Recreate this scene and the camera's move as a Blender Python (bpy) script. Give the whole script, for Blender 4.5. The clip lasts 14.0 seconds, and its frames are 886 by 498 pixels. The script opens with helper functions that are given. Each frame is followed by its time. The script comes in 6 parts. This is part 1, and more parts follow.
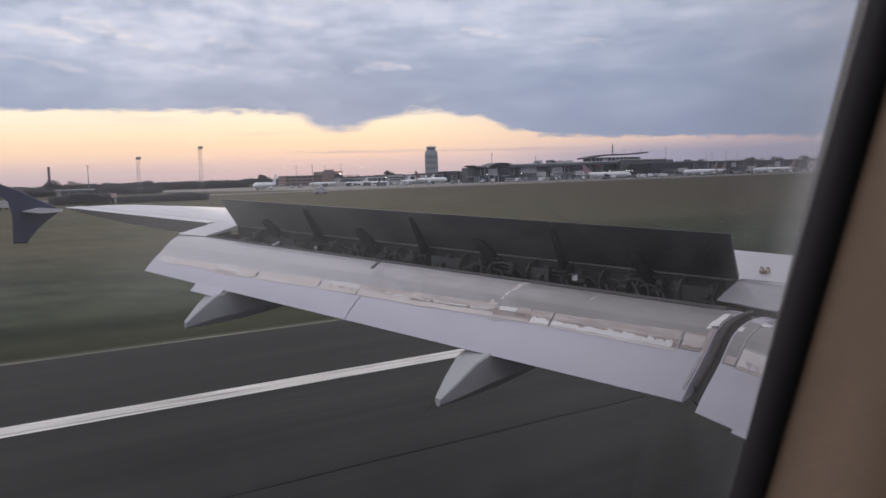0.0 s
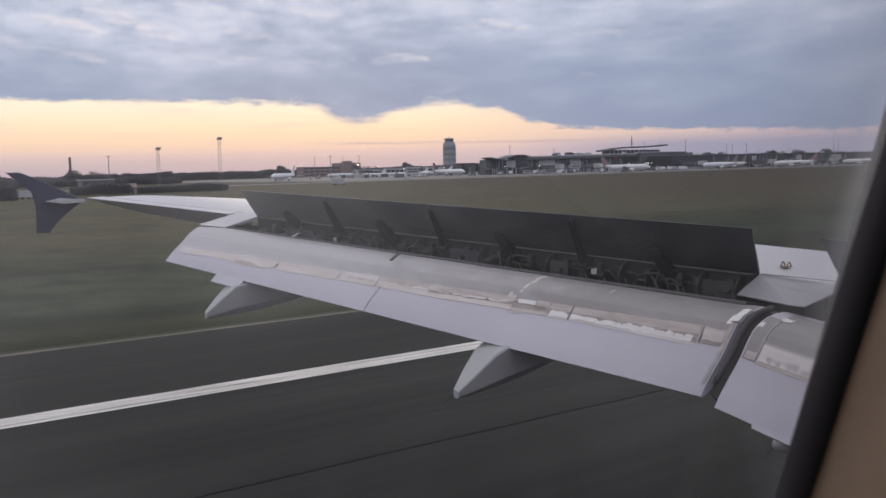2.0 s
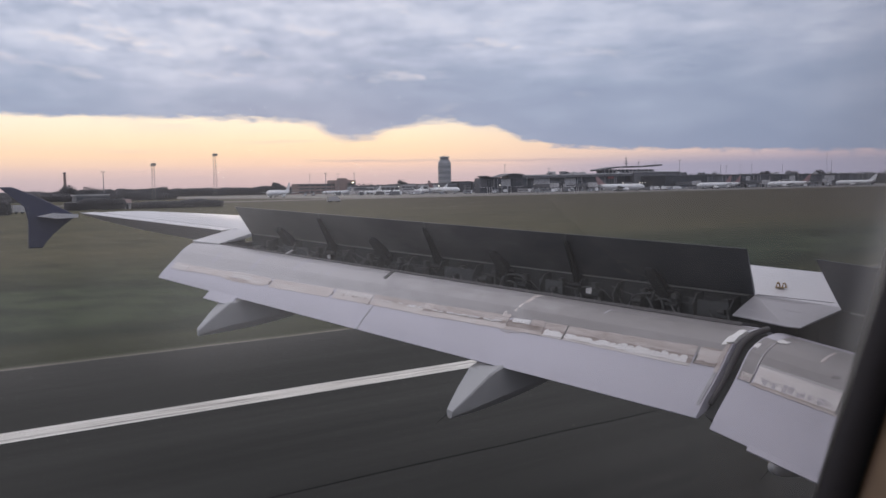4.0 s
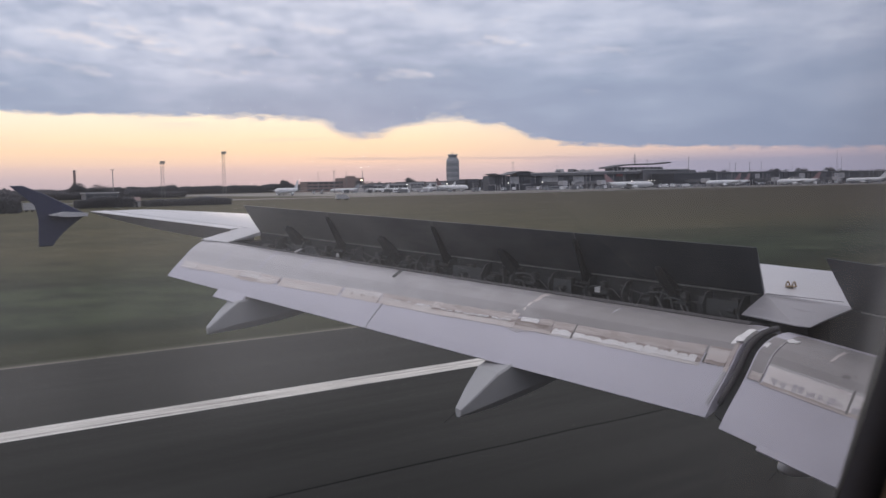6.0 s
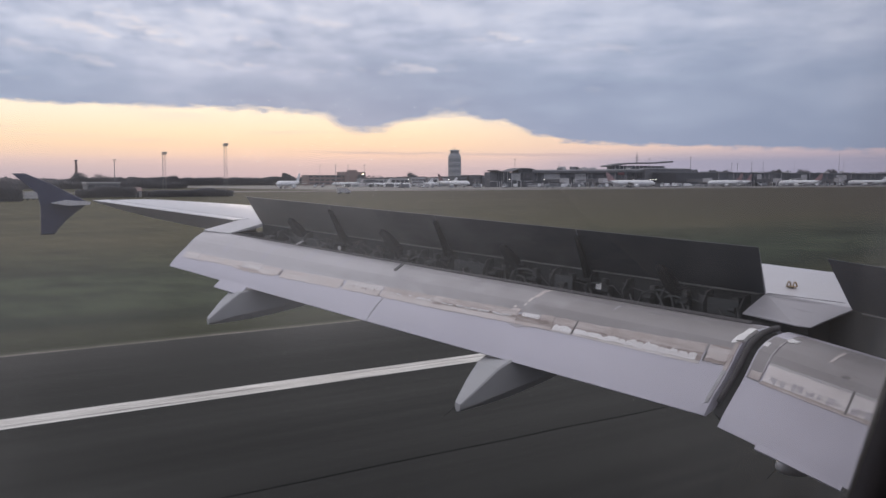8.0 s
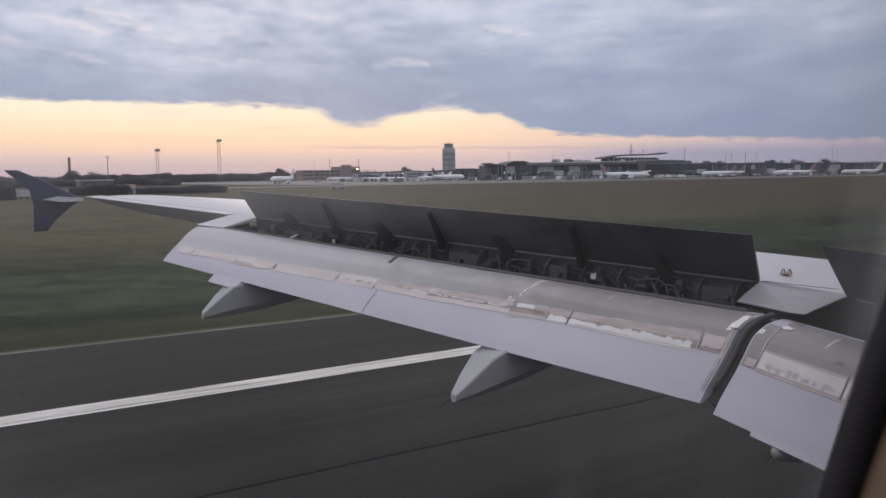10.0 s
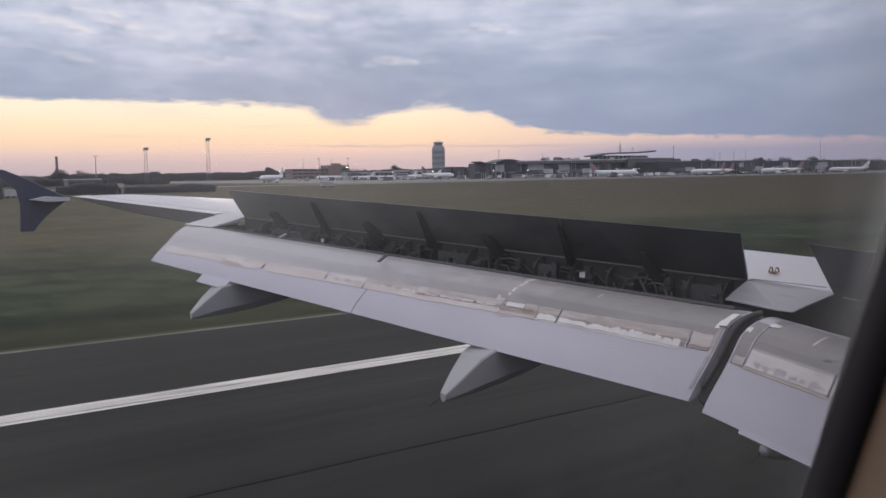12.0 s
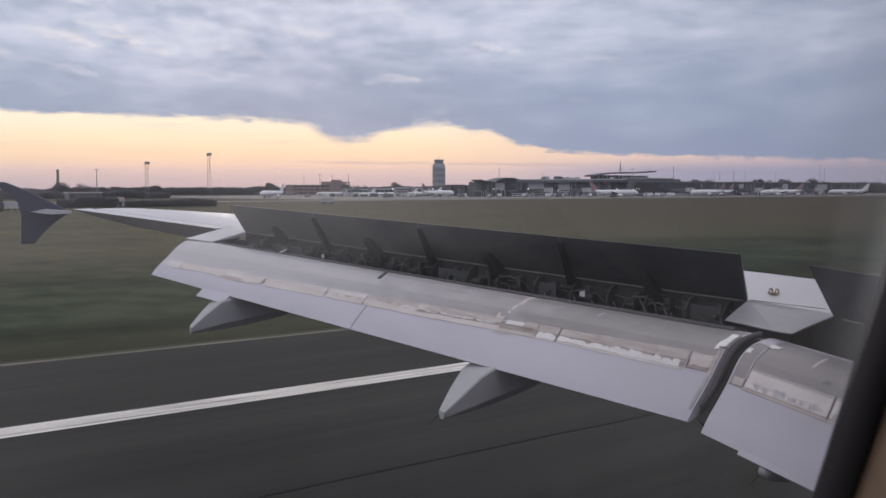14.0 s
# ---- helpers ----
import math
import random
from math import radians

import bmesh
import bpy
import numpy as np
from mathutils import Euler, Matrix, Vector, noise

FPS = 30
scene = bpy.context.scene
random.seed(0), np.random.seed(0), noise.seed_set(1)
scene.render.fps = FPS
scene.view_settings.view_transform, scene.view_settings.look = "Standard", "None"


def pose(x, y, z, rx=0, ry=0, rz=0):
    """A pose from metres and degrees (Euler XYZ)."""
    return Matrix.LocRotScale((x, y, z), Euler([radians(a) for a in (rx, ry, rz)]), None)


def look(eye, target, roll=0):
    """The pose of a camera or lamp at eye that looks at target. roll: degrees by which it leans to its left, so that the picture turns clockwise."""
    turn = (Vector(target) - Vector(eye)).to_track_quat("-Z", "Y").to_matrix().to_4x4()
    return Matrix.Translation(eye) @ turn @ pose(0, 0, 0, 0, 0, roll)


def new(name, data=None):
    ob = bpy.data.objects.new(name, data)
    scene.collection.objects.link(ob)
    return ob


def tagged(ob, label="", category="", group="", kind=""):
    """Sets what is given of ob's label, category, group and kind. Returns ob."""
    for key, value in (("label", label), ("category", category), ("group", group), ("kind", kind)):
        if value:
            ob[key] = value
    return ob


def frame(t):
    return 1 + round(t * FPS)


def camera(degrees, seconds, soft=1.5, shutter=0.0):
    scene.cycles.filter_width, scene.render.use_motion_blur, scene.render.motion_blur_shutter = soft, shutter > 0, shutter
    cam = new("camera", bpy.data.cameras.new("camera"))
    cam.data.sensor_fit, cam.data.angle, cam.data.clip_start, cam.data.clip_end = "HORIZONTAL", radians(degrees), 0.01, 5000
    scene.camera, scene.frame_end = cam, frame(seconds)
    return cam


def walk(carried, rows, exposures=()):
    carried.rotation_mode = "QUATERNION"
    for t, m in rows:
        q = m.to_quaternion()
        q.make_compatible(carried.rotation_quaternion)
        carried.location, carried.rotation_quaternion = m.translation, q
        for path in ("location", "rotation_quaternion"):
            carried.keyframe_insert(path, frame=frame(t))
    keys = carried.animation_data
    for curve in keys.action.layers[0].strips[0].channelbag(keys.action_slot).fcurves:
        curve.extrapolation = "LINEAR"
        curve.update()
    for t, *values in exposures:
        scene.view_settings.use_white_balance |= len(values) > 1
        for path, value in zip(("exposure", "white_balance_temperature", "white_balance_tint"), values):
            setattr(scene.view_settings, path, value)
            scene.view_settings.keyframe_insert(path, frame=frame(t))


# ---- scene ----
cam = camera(55.3, 14.0, soft=1.45)
cam.data.dof.use_dof = True
cam.data.dof.focus_distance = 14.0
cam.data.dof.aperture_fstop = 14.0

# seconds, eye x y z, yaw, pitch, roll
PATH = [
    (0.0, 0.0333, 1.6506, 4.4669, -34.607, -4.759, -1.760),
    (0.5, 0.0226, 1.6474, 4.4712, -34.630, -5.566, -2.081),
    (1.0, 0.0362, 1.6258, 4.4500, -35.177, -6.399, -2.849),
    (1.5, 0.0433, 1.6456, 4.4610, -34.960, -6.137, -2.096),
    (2.0, 0.0111, 1.6516, 4.4754, -33.410, -5.277, -1.496),
    (2.5, 0.0286, 1.6658, 4.4663, -33.686, -5.045, -1.538),
    (3.0, 0.0318, 1.6752, 4.4730, -33.970, -3.628, -0.762),
    (5.5, 0.0349, 1.6858, 4.4785, -33.509, -4.887, -1.552),
    (6.0, 0.0303, 1.6848, 4.4870, -33.251, -4.215, -1.068),
    (6.5, 0.0268, 1.6791, 4.4804, -33.736, -5.144, -1.231),
    (7.0, 0.0262, 1.6824, 4.4854, -33.528, -4.094, -0.382),
    (9.3, -0.0085, 1.6935, 4.4520, -33.039, -5.226, 0.028),
    (9.5, 0.0000, 1.7000, 4.4500, -33.441, -5.041, 0.000),
    (10.0, 0.0241, 1.6891, 4.4479, -33.541, -4.934, -0.727),
    (10.5, 0.0095, 1.6763, 4.4515, -33.949, -4.347, -0.604),
    (11.0, 0.0268, 1.6965, 4.4491, -33.710, -4.706, -0.658),
    (11.5, 0.0237, 1.6782, 4.4564, -34.131, -4.950, -1.441),
    (12.0, 0.0377, 1.6931, 4.4547, -34.226, -5.053, -0.850),
    (12.5, 0.0329, 1.6972, 4.4534, -34.012, -4.574, -0.563),
    (13.0, 0.0200, 1.6840, 4.4515, -34.437, -4.998, -0.536),
    (13.5, 0.0184, 1.6919, 4.4419, -33.737, -5.363, -1.201),
    (14.0, 0.0183, 1.6857, 4.4537, -34.274, -3.866, -0.145),
]


def eye_pose(x, y, z, yaw, pitch, roll):
    yaw, pitch, roll = radians(yaw), radians(pitch), radians(roll)
    ahead = Vector((-math.sin(yaw) * math.cos(pitch), math.cos(yaw) * math.cos(pitch), math.sin(pitch)))
    level = Vector((math.cos(yaw), math.sin(yaw), 0))
    above = level.cross(ahead)
    right = math.cos(roll) * level + math.sin(roll) * above
    up = math.cos(roll) * above - math.sin(roll) * level
    m = Matrix((right, up, -ahead)).transposed().to_4x4()
    return Matrix.Translation((x, y, z)) @ m


walk(cam, [(row[0], eye_pose(*row[1:])) for row in PATH])

# ---------------------------------------------------------------- light


def srgb(r, g, b):
    def lin(c):
        c /= 255
        return c / 12.92 if c <= 0.04045 else ((c + 0.055) / 1.055) ** 2.4
    return (lin(r), lin(g), lin(b), 1)


class Nodes:
    """Short hand for building node trees."""

    def __init__(self, tree):
        self.tree = tree

    def add(self, kind):
        return self.tree.nodes.new(kind)

    def link(self, a, b):
        self.tree.links.new(a, b)

    def put(self, socket, value):
        if isinstance(value, bpy.types.NodeSocket):
            self.link(value, socket)
        else:
            socket.default_value = value

    def math(self, op, a, b=0.0, c=0.0, clamp=False):
        node = self.add("ShaderNodeMath")
        node.operation, node.use_clamp = op, clamp
        for n, v in enumerate((a, b, c)):
            self.put(node.inputs[n], v)
        return node.outputs[0]

    def ramp(self, fac, stops, mode="LINEAR"):
        node = self.add("ShaderNodeValToRGB")
        node.color_ramp.interpolation = mode
        els = node.color_ramp.elements
        while len(els) < len(stops):
            els.new(0.5)
        for e, (p, c) in zip(els, stops):
            e.position, e.color = p, c if len(c) == 4 else (*c, 1)
        self.put(node.inputs[0], fac)
        return node.outputs[0]

    def mix(self, fac, a, b, mode="MIX"):
        node = self.add("ShaderNodeMix")
        node.data_type, node.blend_type = "RGBA", mode
        self.put(node.inputs[0], fac)
        self.put(node.inputs[6], a)
        self.put(node.inputs[7], b)
        return node.outputs[2]

    def noise(self, vector, scale, detail=4.0, rough=0.55, distort=0.0):
        node = self.add("ShaderNodeTexNoise")
        if vector is not None:
            self.link(vector, node.inputs["Vector"])
        for key, v in (("Scale", scale), ("Detail", detail), ("Roughness", rough), ("Distortion", distort)):
            node.inputs[key].default_value = v
        return node.outputs["Fac"]

    def stretch(self, vector, scale, place=(0, 0, 0), turn=(0, 0, 0)):
        node = self.add("ShaderNodeMapping")
        self.link(vector, node.inputs["Vector"])
        node.inputs["Location"].default_value = place
        node.inputs["Rotation"].default_value = turn
        node.inputs["Scale"].default_value = scale
        return node.outputs[0]

    def xyz(self, x, y, z):
        node = self.add("ShaderNodeCombineXYZ")
        for n, v in enumerate((x, y, z)):
            self.put(node.inputs[n], v)
        return node.outputs[0]


def grey(v):
    return (v, v, v, 1)


world = bpy.data.worlds.new("evening_sky")
scene.world = world
world.use_nodes = True
world.node_tree.nodes.clear()
W = Nodes(world.node_tree)
direction = W.add("ShaderNodeTexCoord").outputs["Generated"]
sep = W.add("ShaderNodeSeparateXYZ")
W.link(direction, sep.inputs[0])
el = W.math("MULTIPLY", W.math("ARCSINE", sep.outputs[2]), 57.2958)
az = W.math("MULTIPLY", W.math("ARCTAN2", sep.outputs[1], sep.outputs[0]), 57.2958)
turn = W.math("MULTIPLY", W.math("SUBTRACT", az, 25.0), 1 / 65.0, clamp=True)
# height of the cloud deck's lower edge over the horizon, in tenths of 10 degrees, from bearing 25 to 90
edge_stops = [(29.1, .181), (37.7, .215), (44.7, .243), (48.4, .272), (51.0, .33), (52.2, .38), (54.1, .412), (56.3, .442),
              (58.2, .413), (59.7, .378), (61.8, .318), (63.2, .335), (64.4, .405), (66.0, .448), (70.1, .473), (74.3, .478),
              (77.6, .482), (83.9, .488)]
edge = W.math("MULTIPLY", W.ramp(turn, [((a - 25) / 65, grey(e)) for a, e in edge_stops], "CARDINAL"), 10.0)
angles = W.xyz(az, el, 0.0)
wisp = W.noise(W.stretch(angles, (0.6, 1.7, 1)), 1.0, 6.0, 0.66)
edge = W.math("ADD", edge, W.math("MULTIPLY", W.math("SUBTRACT", wisp, 0.5), 1.25))
over = W.math("SUBTRACT", el, edge)
feather = W.math("MULTIPLY", W.ramp(turn, [(0.36, grey(0.9)), (0.46, grey(0.5)), (0.575, grey(0.34)), (0.61, grey(0.36)), (0.645, grey(0.7))]), 4.0)
deck = W.math("MULTIPLY", W.math("ADD", over, 0.10), feather, clamp=True)
deck = W.math("SMOOTH_MIN", deck, 1.0, 0.1)
billow = W.noise(W.stretch(angles, (0.20, 0.66, 1), (3.1, 1.7, 0)), 1.0, 7.0, 0.6, 0.15)
broad = W.noise(W.stretch(angles, (0.07, 0.22, 1), (0.4, 5.2, 0)), 1.0, 3.0, 0.5)
puff = W.noise(W.stretch(angles, (0.26, 0.95, 1), (11.2, 4.4, 0)), 1.0, 6.0, 0.58, 0.1)
height = W.math("MULTIPLY", W.math("SUBTRACT", el, 3.0), 1 / 7.0, clamp=True)
tone = W.math("ADD", W.math("MULTIPLY", billow, W.math("ADD", 0.26, W.math("MULTIPLY", height, 0.26))), W.math("MULTIPLY", broad, 0.42))
tone = W.math("ADD", tone, W.math("MULTIPLY", height, 0.10))
ragged_ = W.noise(W.stretch(angles, (0.5, 1.1, 1), (2.7, 8.1, 0)), 1.0, 6.0, 0.68)
east = W.math("MULTIPLY", W.math("SUBTRACT", az, 38.0), 1 / 30.0, clamp=True)
tone = W.math("ADD", tone, W.math("MULTIPLY", W.math("MULTIPLY", east, height), W.math("MULTIPLY", W.math("SUBTRACT", ragged_, 0.34), 0.42)))
puff = W.math("MULTIPLY", W.math("MULTIPLY", W.math("SUBTRACT", puff, 0.60), 4.5, clamp=True), W.math("MULTIPLY", height, W.math("ADD", 0.15, east)), clamp=True)
cloud = W.ramp(tone, [(0.34, srgb(137, 150, 176)), (0.46, srgb(150, 162, 186)), (0.56, srgb(167, 176, 198)), (0.66, srgb(189, 195, 213)), (0.80, srgb(213, 214, 226))])
# lit tufts under the deck: bearing, height, half widths, strength
TUFTS = ((79.7, 9.5, 2.6, 0.34, 0.9), (75.7, 9.5, 1.5, 0.42, 0.9), (82.0, 8.0, 1.9, 0.24, 0.32), (79.2, 7.55, 1.6, 0.34, 0.42), (74.2, 8.8, 1.7, 0.28, 0.6), (77.0, 10.3, 1.4, 0.35, 0.7),
         (59.0, 7.6, 1.5, 0.30, 0.55), (52.4, 9.5, 1.2, 0.34, 0.75), (68.2, 8.9, 0.9, 0.34, 0.5), (71.1, 7.5, 2.6, 0.22, 0.35), (64.9, 10.5, 2.2, 0.3, 0.5), (45.6, 8.7, 1.8, 0.22, 0.35))
wave_a, wave_e = W.math("MULTIPLY", W.math("SUBTRACT", wisp, 0.5), 9.0), W.math("MULTIPLY", W.math("SUBTRACT", ragged_, 0.5), 1.5)
for a_, e_, wa_, we_, k_ in TUFTS:
    da = W.math("MULTIPLY", W.math("SUBTRACT", W.math("ADD", az, wave_a), a_), 1 / wa_)
    lean_ = W.math("MULTIPLY", W.math("SUBTRACT", az, a_), 0.16)
    de = W.math("MULTIPLY", W.math("SUBTRACT", W.math("SUBTRACT", W.math("ADD", el, wave_e), e_), lean_), 1 / we_)
    tuft_ = W.math("SUBTRACT", 1.0, W.math("ADD", W.math("MULTIPLY", da, da), W.math("MULTIPLY", de, de)), clamp=True)
    puff = W.math("MAXIMUM", puff, W.math("MULTIPLY", W.math("MULTIPLY", tuft_, W.math("MULTIPLY", wisp, 1.5)), k_ * 0.8))
cloud = W.mix(puff, cloud, srgb(230, 222, 224))
glow = W.ramp(W.math("MULTIPLY", el, 0.1, clamp=True), [(0.0, srgb(176, 163, 172)), (0.09, srgb(192, 174, 177)), (0.145, srgb(212, 187, 181)), (0.19, srgb(231, 200, 179)), (0.25, srgb(242, 209, 178)),
                                                         (0.33, srgb(249, 221, 188)), (0.46, srgb(252, 233, 208))])
side = W.math("MULTIPLY", W.math("SUBTRACT", 58.0, az), 1 / 24.0, clamp=True)
glow = W.mix(W.math("MULTIPLY", side, 0.7), glow, srgb(186, 170, 184))
low_bank = W.math("MULTIPLY", W.math("MULTIPLY", W.math("SUBTRACT", 2.25, el), 1.1, clamp=True), W.math("MULTIPLY", W.math("SUBTRACT", 52.0, az), 1 / 10.0, clamp=True))
glow = W.mix(W.math("MULTIPLY", low_bank, 0.85), glow, srgb(146, 148, 170))
streak = W.noise(W.stretch(angles, (0.10, 2.6, 1), (7, 2, 0)), 1.0, 4.0, 0.55)
streak = W.math("MULTIPLY", W.math("SUBTRACT", streak, 0.56), 3.2, clamp=True)
glow = W.mix(W.math("MULTIPLY", streak, 0.5), glow, srgb(186, 168, 178))
# one long thin bar of cloud before the glow
bar = W.math("SUBTRACT", el, W.math("ADD", 1.2, W.math("MULTIPLY", az, 0.0125)))
bar = W.math("MULTIPLY", W.math("ADD", bar, W.math("MULTIPLY", W.math("SUBTRACT", wisp, 0.5), 0.35)), 1 / 0.13)
bar = W.math("SUBTRACT", 1.0, W.math("MULTIPLY", bar, bar), clamp=True)
reach_ = W.ramp(turn, [(0.30, grey(0)), (0.38, grey(0.8)), (0.50, grey(0.5)), (0.57, grey(0.75)), (0.64, grey(0))])
glow = W.mix(W.math("MULTIPLY", W.math("MULTIPLY", bar, reach_), 0.75), glow, srgb(186, 164, 168))
# away from the sunset side the whole sky is deck
behind = W.math("MULTIPLY", W.math("SUBTRACT", -0.15, sep.outputs[1]), 2.5, clamp=True)
deck = W.math("MAXIMUM", deck, behind)
# overhead the deck is brightest and even, as under any overcast sky
high_up = W.math("MULTIPLY", W.math("SUBTRACT", el, 11.0), 1 / 34.0, clamp=True)
cloud = W.mix(high_up, cloud, (0.71, 0.695, 0.735, 1))
# the deck thickens away from the sunset
thick_ = W.math("MULTIPLY", W.math("SUBTRACT", 50.0, az), 1 / 26.0, clamp=True)
cloud = W.mix(W.math("MULTIPLY", thick_, W.math("MULTIPLY", W.math("SUBTRACT", 1.0, high_up), 0.34)), cloud, srgb(128, 137, 158))
sky_colour = W.mix(deck, glow, cloud)
nishita = W.add("ShaderNodeTexSky")
nishita.sky_type, nishita.sun_disc = "NISHITA", False
nishita.sun_elevation, nishita.sun_rotation, nishita.altitude = radians(2.0), radians(24), 100
clear = W.add("ShaderNodeBackground")
W.link(nishita.outputs[0], clear.inputs[0])
clear.inputs[1].default_value = 0.003
veil = W.add("ShaderNodeBackground")
W.link(sky_colour, veil.inputs[0])
veil.inputs[1].default_value = 1.25
both = W.add("ShaderNodeAddShader")
W.link(clear.outputs[0], both.inputs[0])
W.link(veil.outputs[0], both.inputs[1])
W.link(both.outputs[0], W.add("ShaderNodeOutputWorld").inputs[0])

sun = new("sun", bpy.data.lights.new("sun", "SUN"))
sun.data.energy, sun.data.angle, sun.data.color = 0.5, radians(14), (1.0, 0.86, 0.7)
sun.matrix_world = look((60, 130, 12), (0, 0, 0))

# ---------------------------------------------------------------- materials


def material(name):
    mat = bpy.data.materials.new(name)
    mat.use_nodes = True
    mat.node_tree.nodes.clear()
    n = Nodes(mat.node_tree)
    shader = n.add("ShaderNodeBsdfPrincipled")
    n.link(shader.outputs[0], n.add("ShaderNodeOutputMaterial").inputs[0])
    return mat, n, shader


def surface(name, colour, rough=0.6, metal=0.0, vary=0.12, scale=3.0, fine=40.0, bump=0.0, bump_scale=60.0, stretch=(1, 1, 1), dirt=None, spread=0.0):
    """Paint, metal, stone: a base colour that varies at two scales, with grain, relief and dirt."""
    mat, n, s = material(name)
    where = n.stretch(n.add("ShaderNodeTexCoord").outputs["Object"], stretch)
    a, b = n.noise(where, scale, 5.0, 0.6), n.noise(where, fine, 3.0, 0.6)
    tone_ = n.math("ADD", n.math("MULTIPLY", a, 0.65), n.math("MULTIPLY", b, 0.35))
    if spread:
        info = n.add("ShaderNodeObjectInfo").outputs["Random"]
        tone_ = n.math("ADD", tone_, n.math("MULTIPLY", n.math("SUBTRACT", info, 0.5), spread))
    dark = tuple(c * (1 - vary * 1.6) for c in colour[:3])
    light = tuple(min(1, c * (1 + vary * 1.3)) for c in colour[:3])
    col = n.ramp(tone_, [(0.28, dark), (0.5, colour[:3]), (0.72, light)])
    if dirt:
        amount, tint = dirt
        d = n.noise(n.stretch(where, (1, 1, 1), (4, 9, 2)), scale * 1.7, 6.0, 0.7)
        col = n.mix(n.math("MULTIPLY", n.math("MULTIPLY", n.math("SUBTRACT", d, 0.52), 5.0, clamp=True), amount), col, (*tint, 1))
    n.link(col, s.inputs["Base Color"])
    n.put(s.inputs["Roughness"], n.math("ADD", rough - 0.08, n.math("MULTIPLY", a, 0.16)))
    s.inputs["Metallic"].default_value = metal
    if bump:
        bm_ = n.add("ShaderNodeBump")
        bm_.inputs["Strength"].default_value = bump
        bm_.inputs["Distance"].default_value = 0.02
        n.link(n.noise(where, bump_scale, 3.0), bm_.inputs["Height"])
        n.link(bm_.outputs[0], s.inputs["Normal"])
    return mat


def glowing(name, colour, strength):
    mat, n, s = material(name)
    s.inputs["Base Color"].default_value = colour
    s.inputs["Emission Color"].default_value = colour
    s.inputs["Emission Strength"].default_value = strength
    return mat


WING_PAINT = surface("wing_paint", (0.61, 0.60, 0.63), 0.42, 0.0, 0.05, 1.2, 25, 0.04, 30, dirt=(0.10, (0.35, 0.33, 0.32)))
# wing paint darkened to imitate vignetting over the kink panel
WING_PAINT_DIM = surface("wing_paint_dimmed", (0.41, 0.40, 0.43), 0.48, 0.0, 0.07, 1.6, 20, 0.04, 24, dirt=(0.15, (0.36, 0.35, 0.35)))
FLAP_PAINT = surface("flap_paint", (0.602, 0.587, 0.668), 0.45, 0.0, 0.06, 1.0, 14, 0.04, 24, stretch=(1.8, 0.6, 1.8), dirt=(0.12, (0.4, 0.39, 0.4)))


def worn_band(name, low_edge, top_edge, seam):
    """Whitish sealing band on a flap, blotched, flecked and worn along its borders."""
    mat, n, s = material(name)
    flat = n.add("ShaderNodeTexCoord").outputs["UV"]
    split = n.add("ShaderNodeSeparateXYZ")
    n.link(flat, split.inputs[0])
    over_ = split.outputs[1]
    blotch = n.noise(n.stretch(flat, (2.2, 1.1, 1)), 1.0, 4.0, 0.6)
    flake = n.noise(n.stretch(flat, (11, 4.5, 1), (3, 1, 0)), 1.0, 4.0, 0.65)
    grain = n.noise(n.stretch(flat, (40, 14, 1)), 1.0, 3.0, 0.6)
    col = n.ramp(blotch, [(0.32, (0.78, 0.725, 0.715)), (0.6, (0.885, 0.84, 0.835))])
    # grey blots along the seam
    blot = n.noise(n.stretch(flat, (9, 0.8, 1), (4, 2, 0)), 1.0, 3.0, 0.5)
    near = n.math("SUBTRACT", 1.0, n.math("MULTIPLY", n.math("ABSOLUTE", n.math("SUBTRACT", over_, seam)), 2.6), clamp=True)
    line_ = n.math("MULTIPLY", near, n.math("MULTIPLY", n.math("SUBTRACT", blot, 0.44), 5.0, clamp=True))
    col = n.mix(n.math("MULTIPLY", line_, 0.8), col, (0.40, 0.37, 0.39, 1))
    fleck = n.math("MULTIPLY", n.math("SUBTRACT", grain, 0.58), 9.0, clamp=True)
    col = n.mix(n.math("MULTIPLY", fleck, 0.14), col, (0.33, 0.27, 0.245, 1))
    # ragged borders, worn down to the paint
    low = n.math("SUBTRACT", 1.0, n.math("MULTIPLY", n.math("SUBTRACT", over_, n.math("ADD", low_edge, n.math("MULTIPLY", flake, 0.22))), 9.0, clamp=True))
    col = n.mix(low, col, (0.47, 0.41, 0.385, 1))
    high = n.math("MULTIPLY", n.math("SUBTRACT", over_, n.math("SUBTRACT", top_edge, n.math("MULTIPLY", flake, 0.22))), 9.0, clamp=True)
    col = n.mix(high, col, (0.53, 0.515, 0.52, 1))
    n.link(col, s.inputs["Base Color"])
    n.put(s.inputs["Roughness"], n.math("ADD", 0.5, n.math("MULTIPLY", blotch, 0.2)))
    relief = n.add("ShaderNodeBump")
    relief.inputs["Strength"].default_value = 0.35
    relief.inputs["Distance"].default_value = 0.01
    n.link(n.math("SUBTRACT", flake, line_), relief.inputs["Height"])
    n.link(relief.outputs[0], s.inputs["Normal"])
    return mat


